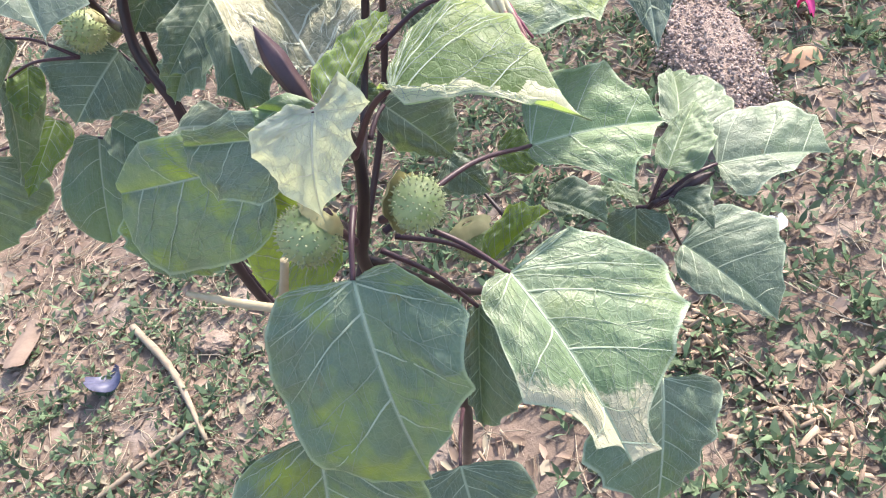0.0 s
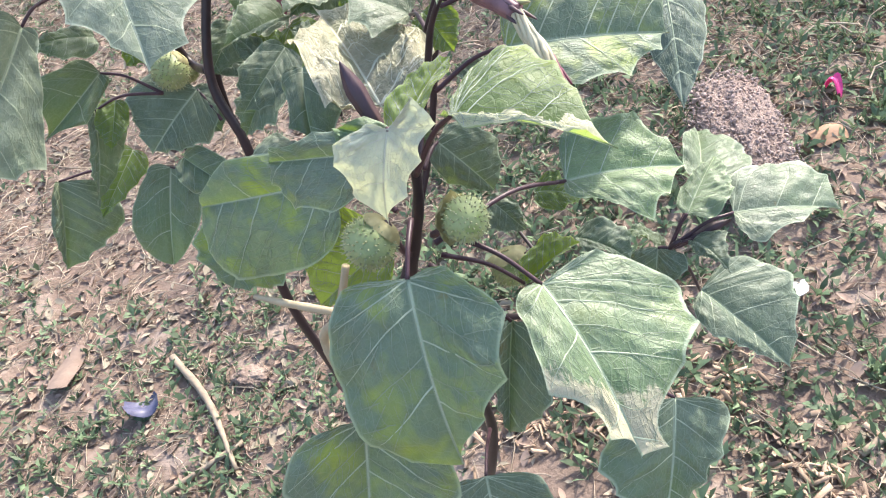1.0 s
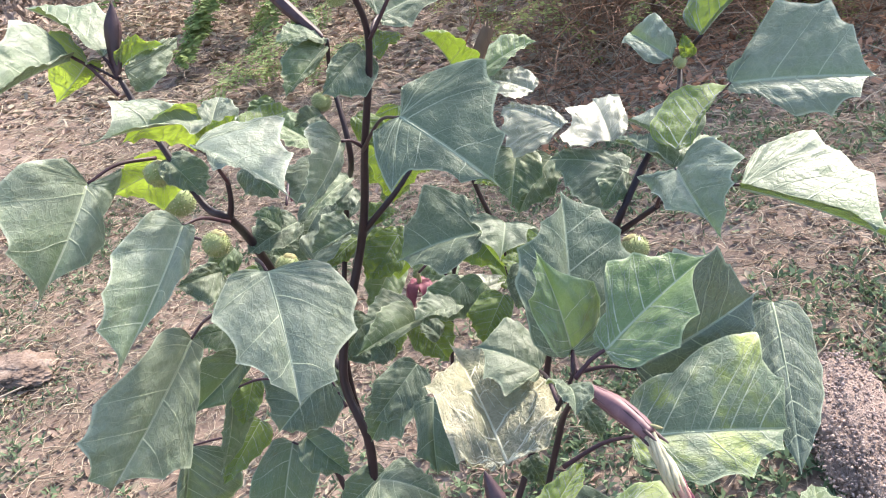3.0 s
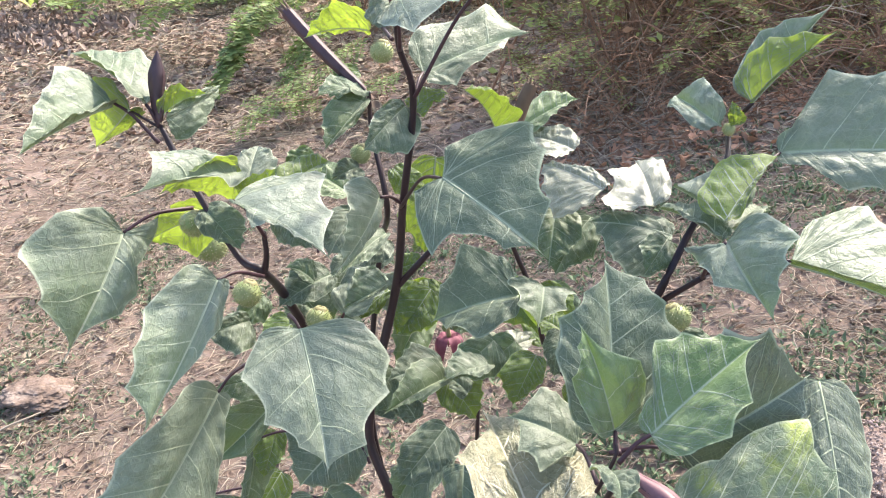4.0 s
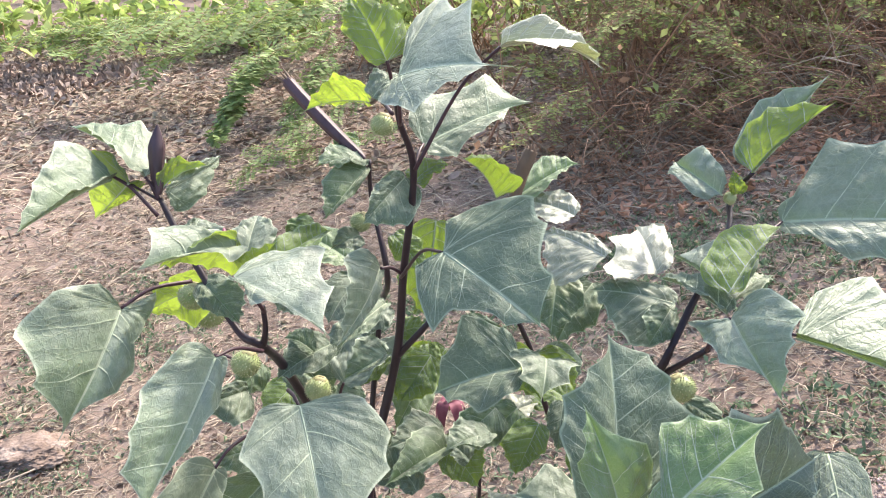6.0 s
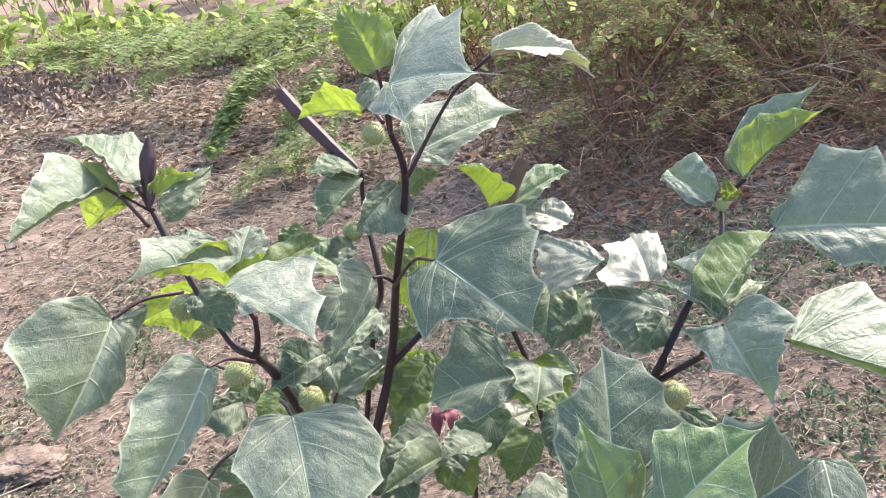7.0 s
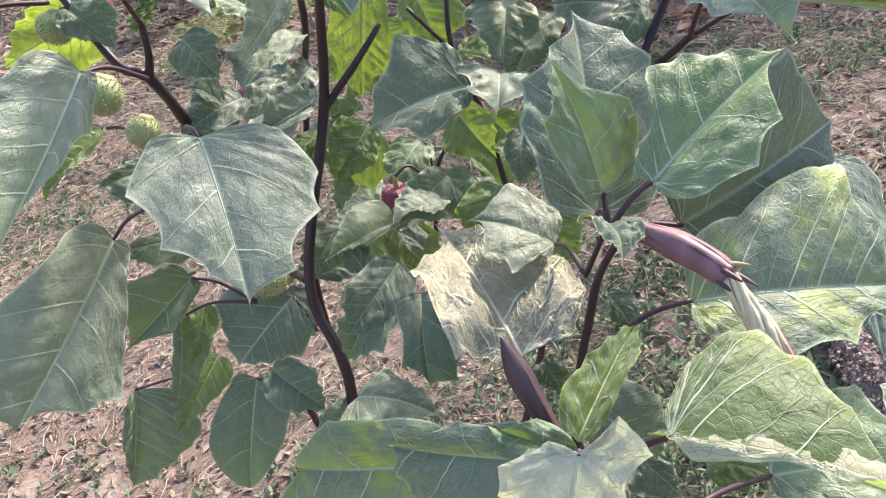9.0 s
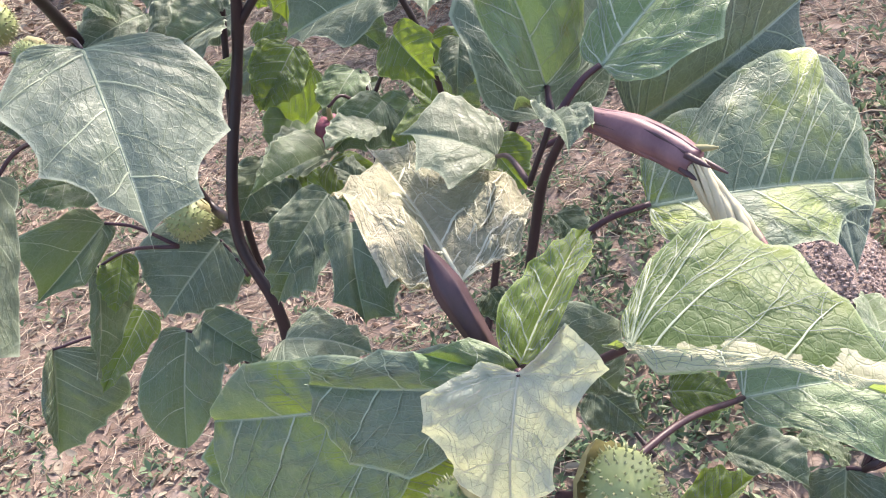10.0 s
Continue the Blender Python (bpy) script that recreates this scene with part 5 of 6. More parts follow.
leaf((0.102, 0.686, 0.969), (0.117, 0.561, 0.868), (0.147, 0.655, 0.915), (0.074, 0.639, 0.926), look_of=DEEP, teeth=.08)
leaf((-0.252, 0.462, 0.839), (-0.276, 0.433, 0.792), (-0.305, 0.453, 0.832), (-0.227, 0.436, 0.797), look_of=MOTTLED)
leaf((-0.012, 0.469, 0.857), (0.027, 0.465, 0.851), (0.007, 0.484, 0.861), (0.010, 0.449, 0.848), look_of=LUSH)
leaf((0.092, 0.464, 0.796), (0.056, 0.475, 0.803), (0.074, 0.484, 0.800), (0.074, 0.459, 0.803))
leaf((-0.055, 0.536, 0.801), (-0.021, 0.518, 0.775), (-0.029, 0.535, 0.796), (-0.058, 0.518, 0.778))
leaf((-0.072, 0.576, 0.920), (-0.054, 0.560, 0.896), (-0.074, 0.566, 0.905), (-0.051, 0.582, 0.911))
leaf((-0.120, 0.546, 0.882), (-0.104, 0.532, 0.861), (-0.125, 0.536, 0.869), (-0.100, 0.542, 0.874))
fruit((-0.051, 0.311, 0.958), (-.8,.5,-.2), .0142, stalk_from=(-0.075, 0.327, 0.934))
fruit((-0.111, 0.308, 0.945), (.7,.5,.6), .0165, stalk_from=(-0.094, 0.332, 0.914), collar=0.75)
fruit((-0.033, 0.419, 0.820), (-.3,.3,.8), .015)
bud((-0.090, 0.322, 1.006), (-0.115, 0.342, 1.050), 0.0041)
bud((0.099, 0.451, 0.807), (0.148, 0.474, 0.816), 0.0031)
wilted_flower([(-0.060, 0.415, 1.062), (-0.043, 0.404, 1.060), (-0.028, 0.392, 1.057), (-0.016, 0.381, 1.053)], [(-0.017, 0.381, 1.053), (-0.012, 0.376, 1.045), (-0.007, 0.372, 1.038), (-0.002, 0.367, 1.031), (0.003, 0.363, 1.025), (0.010, 0.358, 1.017)])
part("dry_stalk", tube([(-0.217, 0.352, 0.862, .0022), (-0.185, 0.340, 0.864, .0028), (-0.151, 0.328, 0.867, .003)], 8, 6, knots=0.2), STRAW_STALK, plant, "withered straw-coloured stalk")
part("dry_stalk", tube([(-0.134, 0.322, 0.915, .0026), (-0.147, 0.319, 0.872, .003), (-0.164, 0.325, 0.841, .004), (-0.144, 0.307, 0.790, .003)], 8, 6, knots=0.2), STRAW_STALK, plant, "withered straw-coloured stalk")
plant = thing("thorn_apple_plant", "tall thorn apple with dark forked stems and broad grey-green leaves", "plant")
stem([(-0.330, 0.830, 0.050, 0.0061), (-0.331, 0.751, 0.309, 0.0061), (-0.333, 0.660, 0.583, 0.0059), (-0.320, 0.659, 0.779, 0.0055), (-0.345, 0.680, 0.875, 0.0052), (-0.310, 0.717, 1.028, 0.0046), (-0.287, 0.698, 1.130, 0.0039), (-0.261, 0.678, 1.238, 0.0032), (-0.261, 0.650, 1.293, 0.0026), (-0.253, 0.628, 1.331, 0.0018)])
stem([(-0.345, 0.680, 0.875, 0.0050), (-0.397, 0.745, 0.863, 0.0043), (-0.409, 0.670, 1.027, 0.0047), (-0.388, 0.590, 1.104, 0.0040), (-0.415, 0.596, 1.117, 0.0034), (-0.468, 0.621, 1.189, 0.0031), (-0.491, 0.633, 1.228, 0.0026)])
stem([(-0.388, 0.590, 1.104, 0.0032), (-0.379, 0.583, 1.126, 0.0027), (-0.378, 0.583, 1.148, 0.0022)])
stem([(-0.377, 0.792, 0.655, 0.0043), (-0.389, 0.797, 0.818, 0.0036), (-0.371, 0.842, 1.008, 0.0034), (-0.320, 0.744, 1.106, 0.0032), (-0.340, 0.777, 1.181, 0.0027), (-0.339, 0.779, 1.222, 0.0022)])
stem([(-0.310, 0.717, 1.028, 0.0036), (-0.271, 0.720, 1.070, 0.0031), (-0.253, 0.736, 1.093, 0.0022)])
stem([(-0.046, 0.690, 1.038, 0.0032), (-0.005, 0.667, 1.081, 0.0025)])
stem([(-0.331, 0.751, 0.309, 0.0050), (-0.420, 0.773, 0.624, 0.0043), (-0.452, 0.787, 0.694, 0.0036), (-0.467, 0.781, 0.793, 0.0029)])
stem([(-0.293, 0.947, 0.653, 0.0029), (-0.269, 0.925, 0.853, 0.0025), (-0.241, 0.924, 0.916, 0.0022)])
stem([(-0.291, 0.752, 0.231, 0.0050), (-0.169, 0.865, 0.596, 0.0047), (-0.125, 0.874, 0.820, 0.0043), (-0.064, 0.838, 0.953, 0.0041), (-0.049, 0.690, 1.038, 0.0040), (-0.020, 0.710, 1.099, 0.0034), (0.012, 0.753, 1.153, 0.0029), (0.018, 0.801, 1.175, 0.0025), (0.035, 0.783, 1.206, 0.0020)])
stem([(-0.128, 0.877, 0.804, 0.0040), (-0.174, 0.878, 0.859, 0.0036), (-0.191, 0.870, 0.950, 0.0032), (-0.218, 0.871, 1.030, 0.0029), (-0.220, 0.884, 1.087, 0.0025)])
stem([(-0.219, 0.870, 1.028, 0.0022), (-0.255, 0.854, 1.078, 0.0017)])
stem([(-0.490, 0.633, 1.225, 0.0014), (-0.513, 0.623, 1.246, 0.0012)])
leaf((-0.387, 0.727, 0.829), (-0.445, 0.683, 0.773), (-0.478, 0.720, 0.819), (-0.380, 0.696, 0.776), petiole_from=(-0.362, 0.708, 0.799))
leaf((-0.441, 0.705, 0.742), (-0.455, 0.651, 0.636), (-0.493, 0.681, 0.697), (-0.402, 0.688, 0.707), corners=([(0.06, 0.58), (0.47, 1.0), (0.85, 0.77)], [(0.05, 0.8), (0.28, 1.0), (0.62, 0.73)]), teeth=(-0.1, -0.1), petiole_from=(-0.389, 0.682, 0.728))
leaf((-0.495, 0.693, 0.830), (-0.518, 0.656, 0.725), (-0.520, 0.672, 0.783), (-0.494, 0.728, 0.777), petiole_from=(-0.409, 0.691, 0.847))
leaf((-0.569, 0.680, 0.747), (-0.589, 0.642, 0.638), (-0.583, 0.644, 0.701), (-0.524, 0.697, 0.673), petiole_from=(-0.463, 0.730, 0.718))
leaf((-0.472, 0.695, 0.874), (-0.537, 0.628, 0.823), (-0.535, 0.651, 0.887), (-0.493, 0.665, 0.833), corners=([(0.18, 0.67), (0.56, 1.0)], [(0.11, 0.73), (0.49, 1.0)]), petiole_from=(-0.409, 0.691, 0.847))
leaf((-0.464, 0.698, 0.914), (-0.504, 0.642, 0.933), (-0.493, 0.686, 0.927), (-0.487, 0.642, 0.911))
leaf((-0.442, 0.560, 0.990), (-0.481, 0.431, 0.904), (-0.488, 0.460, 0.986), (-0.443, 0.500, 0.883), corners=([(0.19, 0.69), (0.59, 1.0), (0.8, 0.92), (0.95, 0.52)], [(0.11, 0.29), (0.38, 0.64), (0.66, 1.0), (0.78, 0.64)]), petiole_from=(-0.430, 0.602, 0.998), look_of=GREY_SHEEN)
leaf((-0.393, 0.520, 1.131), (-0.408, 0.404, 1.058), (-0.420, 0.458, 1.135), (-0.387, 0.499, 1.097), corners=([(0.17, 0.86), (0.38, 1.0), (0.62, 0.93), (0.81, 0.72)], [(0.03, 0.53), (0.25, 1.0), (0.49, 0.47)]), petiole_from=(-0.380, 0.573, 1.109), look_of=GREY_SHEEN)
leaf((-0.341, 0.549, 1.072), (-0.300, 0.477, 0.973), (-0.372, 0.490, 1.056), (-0.274, 0.578, 1.028), corners=([(0.02, 0.63), (0.28, 1.0), (0.58, 0.8), (0.76, 0.38)], [(0.05, 0.77), (0.3, 1.0), (0.52, 0.9), (0.83, 0.47)]), petiole_from=(-0.360, 0.570, 1.073), look_of=GREY_SHEEN)
leaf((-0.485, 0.539, 1.162), (-0.499, 0.449, 1.089), (-0.516, 0.451, 1.179), (-0.480, 0.524, 1.112), corners=([(-0.07, 0.4), (0.15, 0.87), (0.52, 1.0), (0.75, 0.64)], [(-0.23, 0.64), (-0.06, 0.91), (0.18, 0.69), (0.37, 1.0), (0.56, 0.72)]), petiole_from=(-0.451, 0.596, 1.163), look_of=GREY_SHEEN)
leaf((-0.459, 0.643, 1.137), (-0.536, 0.629, 1.110), (-0.489, 0.618, 1.155), (-0.505, 0.661, 1.080), look_of=YOUNG)
leaf((-0.449, 0.610, 1.156), (-0.402, 0.584, 1.127), (-0.402, 0.605, 1.144), (-0.440, 0.590, 1.136))
# one folded leaf as two: its lit half pale, its backlit half yellow-green
leaf((-0.523, 0.617, 1.254), (-0.531, 0.499, 1.245), (-0.556, 0.586, 1.284), (-0.520, 0.539, 1.250), look_of=GREY_SHEEN, petiole_from=(-0.487, 0.619, 1.216), teeth=.14)
leaf((-0.507, 0.615, 1.248), (-0.579, 0.648, 1.201), (-0.586, 0.646, 1.254), (-0.529, 0.642, 1.224), look_of=YOUNG, teeth=.14)
leaf((-0.501, 0.632, 1.249), (-0.574, 0.640, 1.295), (-0.542, 0.687, 1.282), (-0.509, 0.607, 1.271), petiole_from=(-0.492, 0.632, 1.228))
leaf((-0.491, 0.635, 1.236), (-0.464, 0.680, 1.247), (-0.475, 0.629, 1.260), (-0.489, 0.672, 1.229), look_of=YOUNG)
leaf((-0.486, 0.638, 1.233), (-0.478, 0.730, 1.241), (-0.485, 0.703, 1.247), (-0.482, 0.657, 1.209))
leaf((-0.404, 0.603, 1.196), (-0.441, 0.492, 1.215), (-0.446, 0.565, 1.222), (-0.398, 0.570, 1.190), corners=([(0.23, 0.47), (0.44, 1.0), (0.63, 0.96)], [(0.23, 1.0), (0.6, 0.3)]), look_of=GREY_SHEEN)
leaf((-0.390, 0.597, 1.166), (-0.364, 0.602, 1.202), (-0.402, 0.600, 1.188), (-0.372, 0.598, 1.174), look_of=YOUNG)
leaf((-0.375, 0.538, 1.194), (-0.285, 0.518, 1.153), (-0.325, 0.606, 1.186), (-0.350, 0.515, 1.179), corners=([(0.08, 0.62), (0.34, 1.0), (0.67, 0.55)], [(0.15, 0.38), (0.32, 1.0), (0.64, 0.37)]), look_of=GREY_SHEEN, petiole_from=(-0.376, 0.581, 1.143))
leaf((-0.298, 0.668, 1.149), (-0.314, 0.584, 1.111), (-0.323, 0.625, 1.171), (-0.309, 0.650, 1.121), look_of=GREY_SHEEN, petiole_from=(-0.287, 0.698, 1.130))
leaf((-0.221, 0.612, 1.189), (-0.125, 0.565, 1.138), (-0.150, 0.653, 1.221), (-0.220, 0.559, 1.141), corners=([(-0.14, 0.25), (-0.05, 0.62), (0.23, 1.0), (0.43, 0.87), (0.73, 0.45)], [(-0.08, 0.42), (0.13, 0.78), (0.36, 1.0), (0.4, 0.57), (0.71, 0.3)]), petiole_from=(-0.289, 0.696, 1.128))
leaf((-0.244, 0.608, 1.335), (-0.151, 0.588, 1.342), (-0.225, 0.698, 1.386), (-0.216, 0.552, 1.314), corners=([(-0.11, 0.51), (0.03, 1.0), (0.4, 0.79)], [(-0.05, 0.57), (0.4, 1.0), (0.66, 0.45)]), petiole_from=(-0.260, 0.649, 1.288), look_of=GREY_SHEEN)
leaf((-0.260, 0.714, 1.255), (-0.175, 0.816, 1.272), (-0.265, 0.769, 1.285), (-0.229, 0.712, 1.242), corners=([(0.31, 1.0), (0.8, 0.95)], [(-0.08, 0.63), (0.12, 1.0), (0.38, 0.74), (0.59, 0.62)]), petiole_from=(-0.261, 0.679, 1.238))
leaf((-0.262, 0.637, 1.343), (-0.294, 0.653, 1.396), (-0.299, 0.638, 1.369), (-0.255, 0.664, 1.373), petiole_from=(-0.261, 0.650, 1.293), look_of=YOUNG)
leaf((-0.178, 0.682, 1.344), (-0.099, 0.754, 1.309), (-0.135, 0.727, 1.345), (-0.132, 0.659, 1.339), petiole_from=(-0.257, 0.670, 1.243), look_of=SUNLIT_GREY, sag=.012, crinkle=.001, teeth=.35)
leaf((-0.309, 0.720, 1.293), (-0.366, 0.696, 1.292), (-0.331, 0.694, 1.318), (-0.340, 0.739, 1.284), petiole_from=(-0.269, 0.658, 1.296), look_of=YOUNG)
leaf((-0.341, 0.778, 1.222), (-0.384, 0.740, 1.226), (-0.377, 0.790, 1.236), (-0.360, 0.748, 1.219))
leaf((-0.341, 0.776, 1.215), (-0.368, 0.709, 1.179), (-0.378, 0.737, 1.209), (-0.349, 0.744, 1.192))
leaf((-0.277, 0.703, 1.227), (-0.304, 0.651, 1.199), (-0.302, 0.682, 1.223), (-0.271, 0.670, 1.187))
leaf((-0.266, 0.695, 1.225), (-0.239, 0.726, 1.232), (-0.264, 0.741, 1.232), (-0.246, 0.700, 1.223), look_of=YOUNG)
leaf((-0.215, 0.820, 1.169), (-0.239, 0.778, 1.225), (-0.228, 0.819, 1.210), (-0.191, 0.800, 1.196), look_of=LUSH)
leaf((-0.209, 0.887, 1.145), (-0.141, 0.956, 1.168), (-0.181, 0.952, 1.171), (-0.171, 0.895, 1.150), look_of=FRESH)
leaf((-0.139, 0.871, 1.132), (-0.206, 0.906, 1.136), (-0.184, 0.922, 1.142), (-0.163, 0.845, 1.125), crinkle=.003, look_of=SUNLIT_GREY, teeth=.18)
leaf((-0.101, 0.792, 1.114), (-0.174, 0.852, 1.120), (-0.115, 0.826, 1.119), (-0.152, 0.777, 1.088), crinkle=.003, look_of=SUNLIT_GREY)
leaf((-0.050, 0.782, 1.103), (-0.073, 0.860, 1.125), (-0.103, 0.775, 1.107), (-0.044, 0.856, 1.121), corners=([(-0.22, 0.88), (0.1, 1.0), (0.57, 0.74)], [(0.37, 0.84), (0.85, 1.0)]), crinkle=.003, look_of=SUNLIT_GREY)
leaf((-0.032, 0.757, 1.081), (-0.115, 0.769, 1.088), (-0.081, 0.793, 1.087), (-0.075, 0.720, 1.050))
leaf((-0.037, 0.719, 1.093), (-0.057, 0.685, 1.070), (-0.064, 0.706, 1.088), (-0.037, 0.697, 1.071))
leaf((0.007, 0.617, 1.136), (0.040, 0.535, 1.107), (-0.025, 0.638, 1.121), (0.059, 0.578, 1.156), corners=([(-0.27, 1.0), (-0.0, 0.92), (0.37, 0.7)], [(0.1, 0.81), (0.5, 1.0), (0.64, 0.67), (0.8, 0.35)]), petiole_from=(-0.007, 0.666, 1.080), look_of=GREY_SHEEN)
leaf((0.062, 0.648, 1.108), (0.188, 0.598, 1.076), (0.130, 0.730, 1.116), (0.158, 0.601, 1.082), corners=([(-0.01, 0.61), (0.22, 1.0), (0.42, 0.87), (0.65, 0.66)], [(0.54, 0.55), (0.79, 1.0)]), petiole_from=(-0.003, 0.683, 1.076), look_of=GREEN)
leaf((0.063, 0.782, 1.158), (0.197, 0.780, 1.161), (0.107, 0.841, 1.219), (0.120, 0.751, 1.128), corners=([(0.14, 0.3), (0.33, 1.0), (0.69, 0.93), (0.83, 0.6)], [(0.16, 0.41), (0.42, 1.0), (0.65, 0.99), (0.83, 0.63)]), petiole_from=(0.011, 0.719, 1.112), look_of=GREY_SHEEN)
leaf((0.009, 0.667, 1.134), (0.057, 0.743, 1.168), (0.014, 0.756, 1.163), (0.026, 0.681, 1.140), look_of=YOUNG)
leaf((0.009, 0.687, 1.125), (-0.035, 0.740, 1.140), (0.003, 0.775, 1.153), (-0.009, 0.711, 1.127), look_of=GREY_SHEEN)
leaf((0.006, 0.782, 1.186), (-0.036, 0.888, 1.189), (-0.001, 0.853, 1.208), (-0.014, 0.801, 1.175), corners=([(0.26, 0.78), (0.6, 1.0)], [(0.22, 1.0), (0.76, 0.96)]), look_of=GREY_SHEEN)
# two halves of a folded leaf, coloured as backlit and as lit
leaf((0.035, 0.782, 1.206), (0.104, 0.799, 1.267), (0.033, 0.824, 1.241), (0.049, 0.783, 1.217), corners=([(0.3, 1.0), (0.55, 0.86), (0.8, 0.42)], [(0.19, 1.0), (0.68, 0.82)]), look_of=YOUNG)
leaf((0.036, 0.808, 1.202), (0.110, 0.868, 1.282), (0.044, 0.851, 1.256), (0.087, 0.844, 1.251), corners=([(0.1, 0.77), (0.33, 0.96), (0.48, 1.0), (0.63, 0.66)], [(0.3, -0.23), (0.64, 1.0)]), look_of=GREY_SHEEN)
leaf((0.021, 0.784, 1.184), (0.018, 0.791, 1.207), (0.014, 0.788, 1.194), (0.031, 0.786, 1.192), look_of=YOUNG)
leaf((0.008, 0.663, 1.120), (-0.049, 0.723, 1.125), (-0.018, 0.722, 1.124), (-0.017, 0.676, 1.121))
leaf((0.016, 0.712, 1.108), (0.060, 0.781, 1.102), (0.037, 0.783, 1.100), (0.050, 0.720, 1.112))
leaf((-0.169, 0.651, 1.063), (-0.251, 0.637, 1.037), (-0.227, 0.694, 1.085), (-0.200, 0.616, 1.031), corners=([(0.11, 0.65), (0.48, 1.0), (0.8, 0.48)], [(0.19, 0.83), (0.52, 1.0), (0.8, 0.55)]))
leaf((-0.146, 0.664, 1.066), (-0.146, 0.617, 1.043), (-0.179, 0.653, 1.073), (-0.114, 0.672, 1.058), corners=([(0.13, 1.0), (0.66, 0.69)], [(-0.06, 1.0), (0.5, 0.67)]))
leaf((-0.277, 0.759, 0.892), (-0.318, 0.658, 0.909), (-0.312, 0.737, 0.919), (-0.289, 0.689, 0.900))
leaf((-0.153, 0.810, 1.084), (-0.155, 0.756, 1.036), (-0.191, 0.794, 1.079), (-0.123, 0.786, 1.059))
leaf((-0.334, 0.954, 0.910), (-0.410, 0.963, 0.857), (-0.387, 0.957, 0.905), (-0.348, 0.946, 0.847), look_of=LUSH)
leaf((-0.365, 0.979, 0.858), (-0.387, 0.892, 0.813), (-0.402, 0.930, 0.854), (-0.353, 0.930, 0.817), look_of=FRESH)
leaf((-0.380, 0.990, 0.770), (-0.383, 0.946, 0.694), (-0.408, 0.966, 0.742), (-0.358, 0.978, 0.733), look_of=LUSH)
leaf((-0.187, 0.934, 0.840), (-0.242, 0.966, 0.883), (-0.207, 0.973, 0.885), (-0.206, 0.923, 0.846), look_of=LUSH)
leaf((-0.247, 0.890, 0.841), (-0.194, 0.936, 0.848), (-0.222, 0.936, 0.857), (-0.212, 0.885, 0.840), look_of=SUNLIT_GREY)
leaf((-0.259, 0.890, 0.846), (-0.222, 0.873, 0.842), (-0.236, 0.893, 0.843), (-0.242, 0.867, 0.838), look_of=LUSH)
leaf((-0.214, 0.869, 1.023), (-0.178, 0.872, 1.011), (-0.195, 0.896, 1.032), (-0.201, 0.859, 1.017), look_of=LUSH)
leaf((-0.271, 0.964, 1.071), (-0.246, 0.953, 1.004), (-0.286, 0.952, 1.035), (-0.213, 0.977, 1.034), look_of=LUSH)
leaf((-0.323, 0.955, 1.093), (-0.346, 0.945, 0.958), (-0.375, 0.945, 1.025), (-0.306, 0.960, 1.002), look_of=LUSH)
leaf((-0.372, 0.903, 0.957), (-0.336, 0.926, 0.956), (-0.361, 0.933, 0.967), (-0.348, 0.908, 0.947), look_of=LUSH)
leaf((-0.226, 0.767, 0.909), (-0.270, 0.721, 0.913), (-0.265, 0.776, 0.918), (-0.236, 0.728, 0.909))
leaf((-0.331, 0.835, 0.968), (-0.347, 0.799, 0.918), (-0.352, 0.816, 0.949), (-0.321, 0.824, 0.943), look_of=LUSH)
leaf((-0.327, 0.887, 0.952), (-0.320, 0.865, 0.911), (-0.339, 0.875, 0.938), (-0.308, 0.880, 0.930), look_of=LUSH)
leaf((-0.358, 0.825, 0.968), (-0.395, 0.791, 0.935), (-0.391, 0.827, 0.951), (-0.367, 0.806, 0.942), look_of=LUSH)
leaf((-0.364, 0.697, 1.005), (-0.329, 0.750, 1.029), (-0.369, 0.746, 1.029), (-0.319, 0.711, 1.018), look_of=GREY_SHEEN, petiole_from=(-0.374, 0.701, 0.979))
leaf((-0.372, 0.696, 1.051), (-0.411, 0.642, 1.037), (-0.411, 0.681, 1.059), (-0.378, 0.658, 1.034))
leaf((-0.174, 0.782, 0.916), (-0.197, 0.745, 0.870), (-0.216, 0.762, 0.898), (-0.166, 0.765, 0.890), look_of=LUSH)
leaf((-0.133, 0.672, 1.015), (-0.137, 0.646, 0.977), (-0.149, 0.661, 1.002), (-0.114, 0.661, 0.996))
leaf((-0.473, 0.692, 0.992), (-0.504, 0.646, 0.997), (-0.494, 0.682, 1.002), (-0.478, 0.652, 0.968))
leaf((-0.506, 0.686, 1.036), (-0.540, 0.618, 0.997), (-0.537, 0.660, 1.026), (-0.514, 0.645, 1.010), look_of=LUSH, petiole_from=(-0.465, 0.685, 1.027))
leaf((-0.477, 0.710, 0.832), (-0.487, 0.676, 0.785), (-0.500, 0.684, 0.814), (-0.467, 0.701, 0.806), look_of=LUSH)
leaf((-0.489, 0.724, 0.757), (-0.526, 0.659, 0.701), (-0.525, 0.691, 0.743), (-0.478, 0.713, 0.730), look_of=LUSH)
leaf((-0.434, 0.667, 1.158), (-0.442, 0.720, 1.183), (-0.460, 0.681, 1.171), (-0.416, 0.704, 1.166), look_of=GREY_SHEEN)
leaf((-0.397, 0.662, 1.156), (-0.371, 0.736, 1.162), (-0.399, 0.712, 1.166), (-0.367, 0.676, 1.153), look_of=LUSH)
leaf((-0.488, 0.666, 1.176), (-0.492, 0.693, 1.188), (-0.501, 0.673, 1.183), (-0.467, 0.690, 1.173), look_of=GREY_SHEEN)
leaf((-0.308, 0.699, 1.099), (-0.335, 0.631, 1.082), (-0.333, 0.690, 1.102), (-0.314, 0.654, 1.084), look_of=GREY_SHEEN)
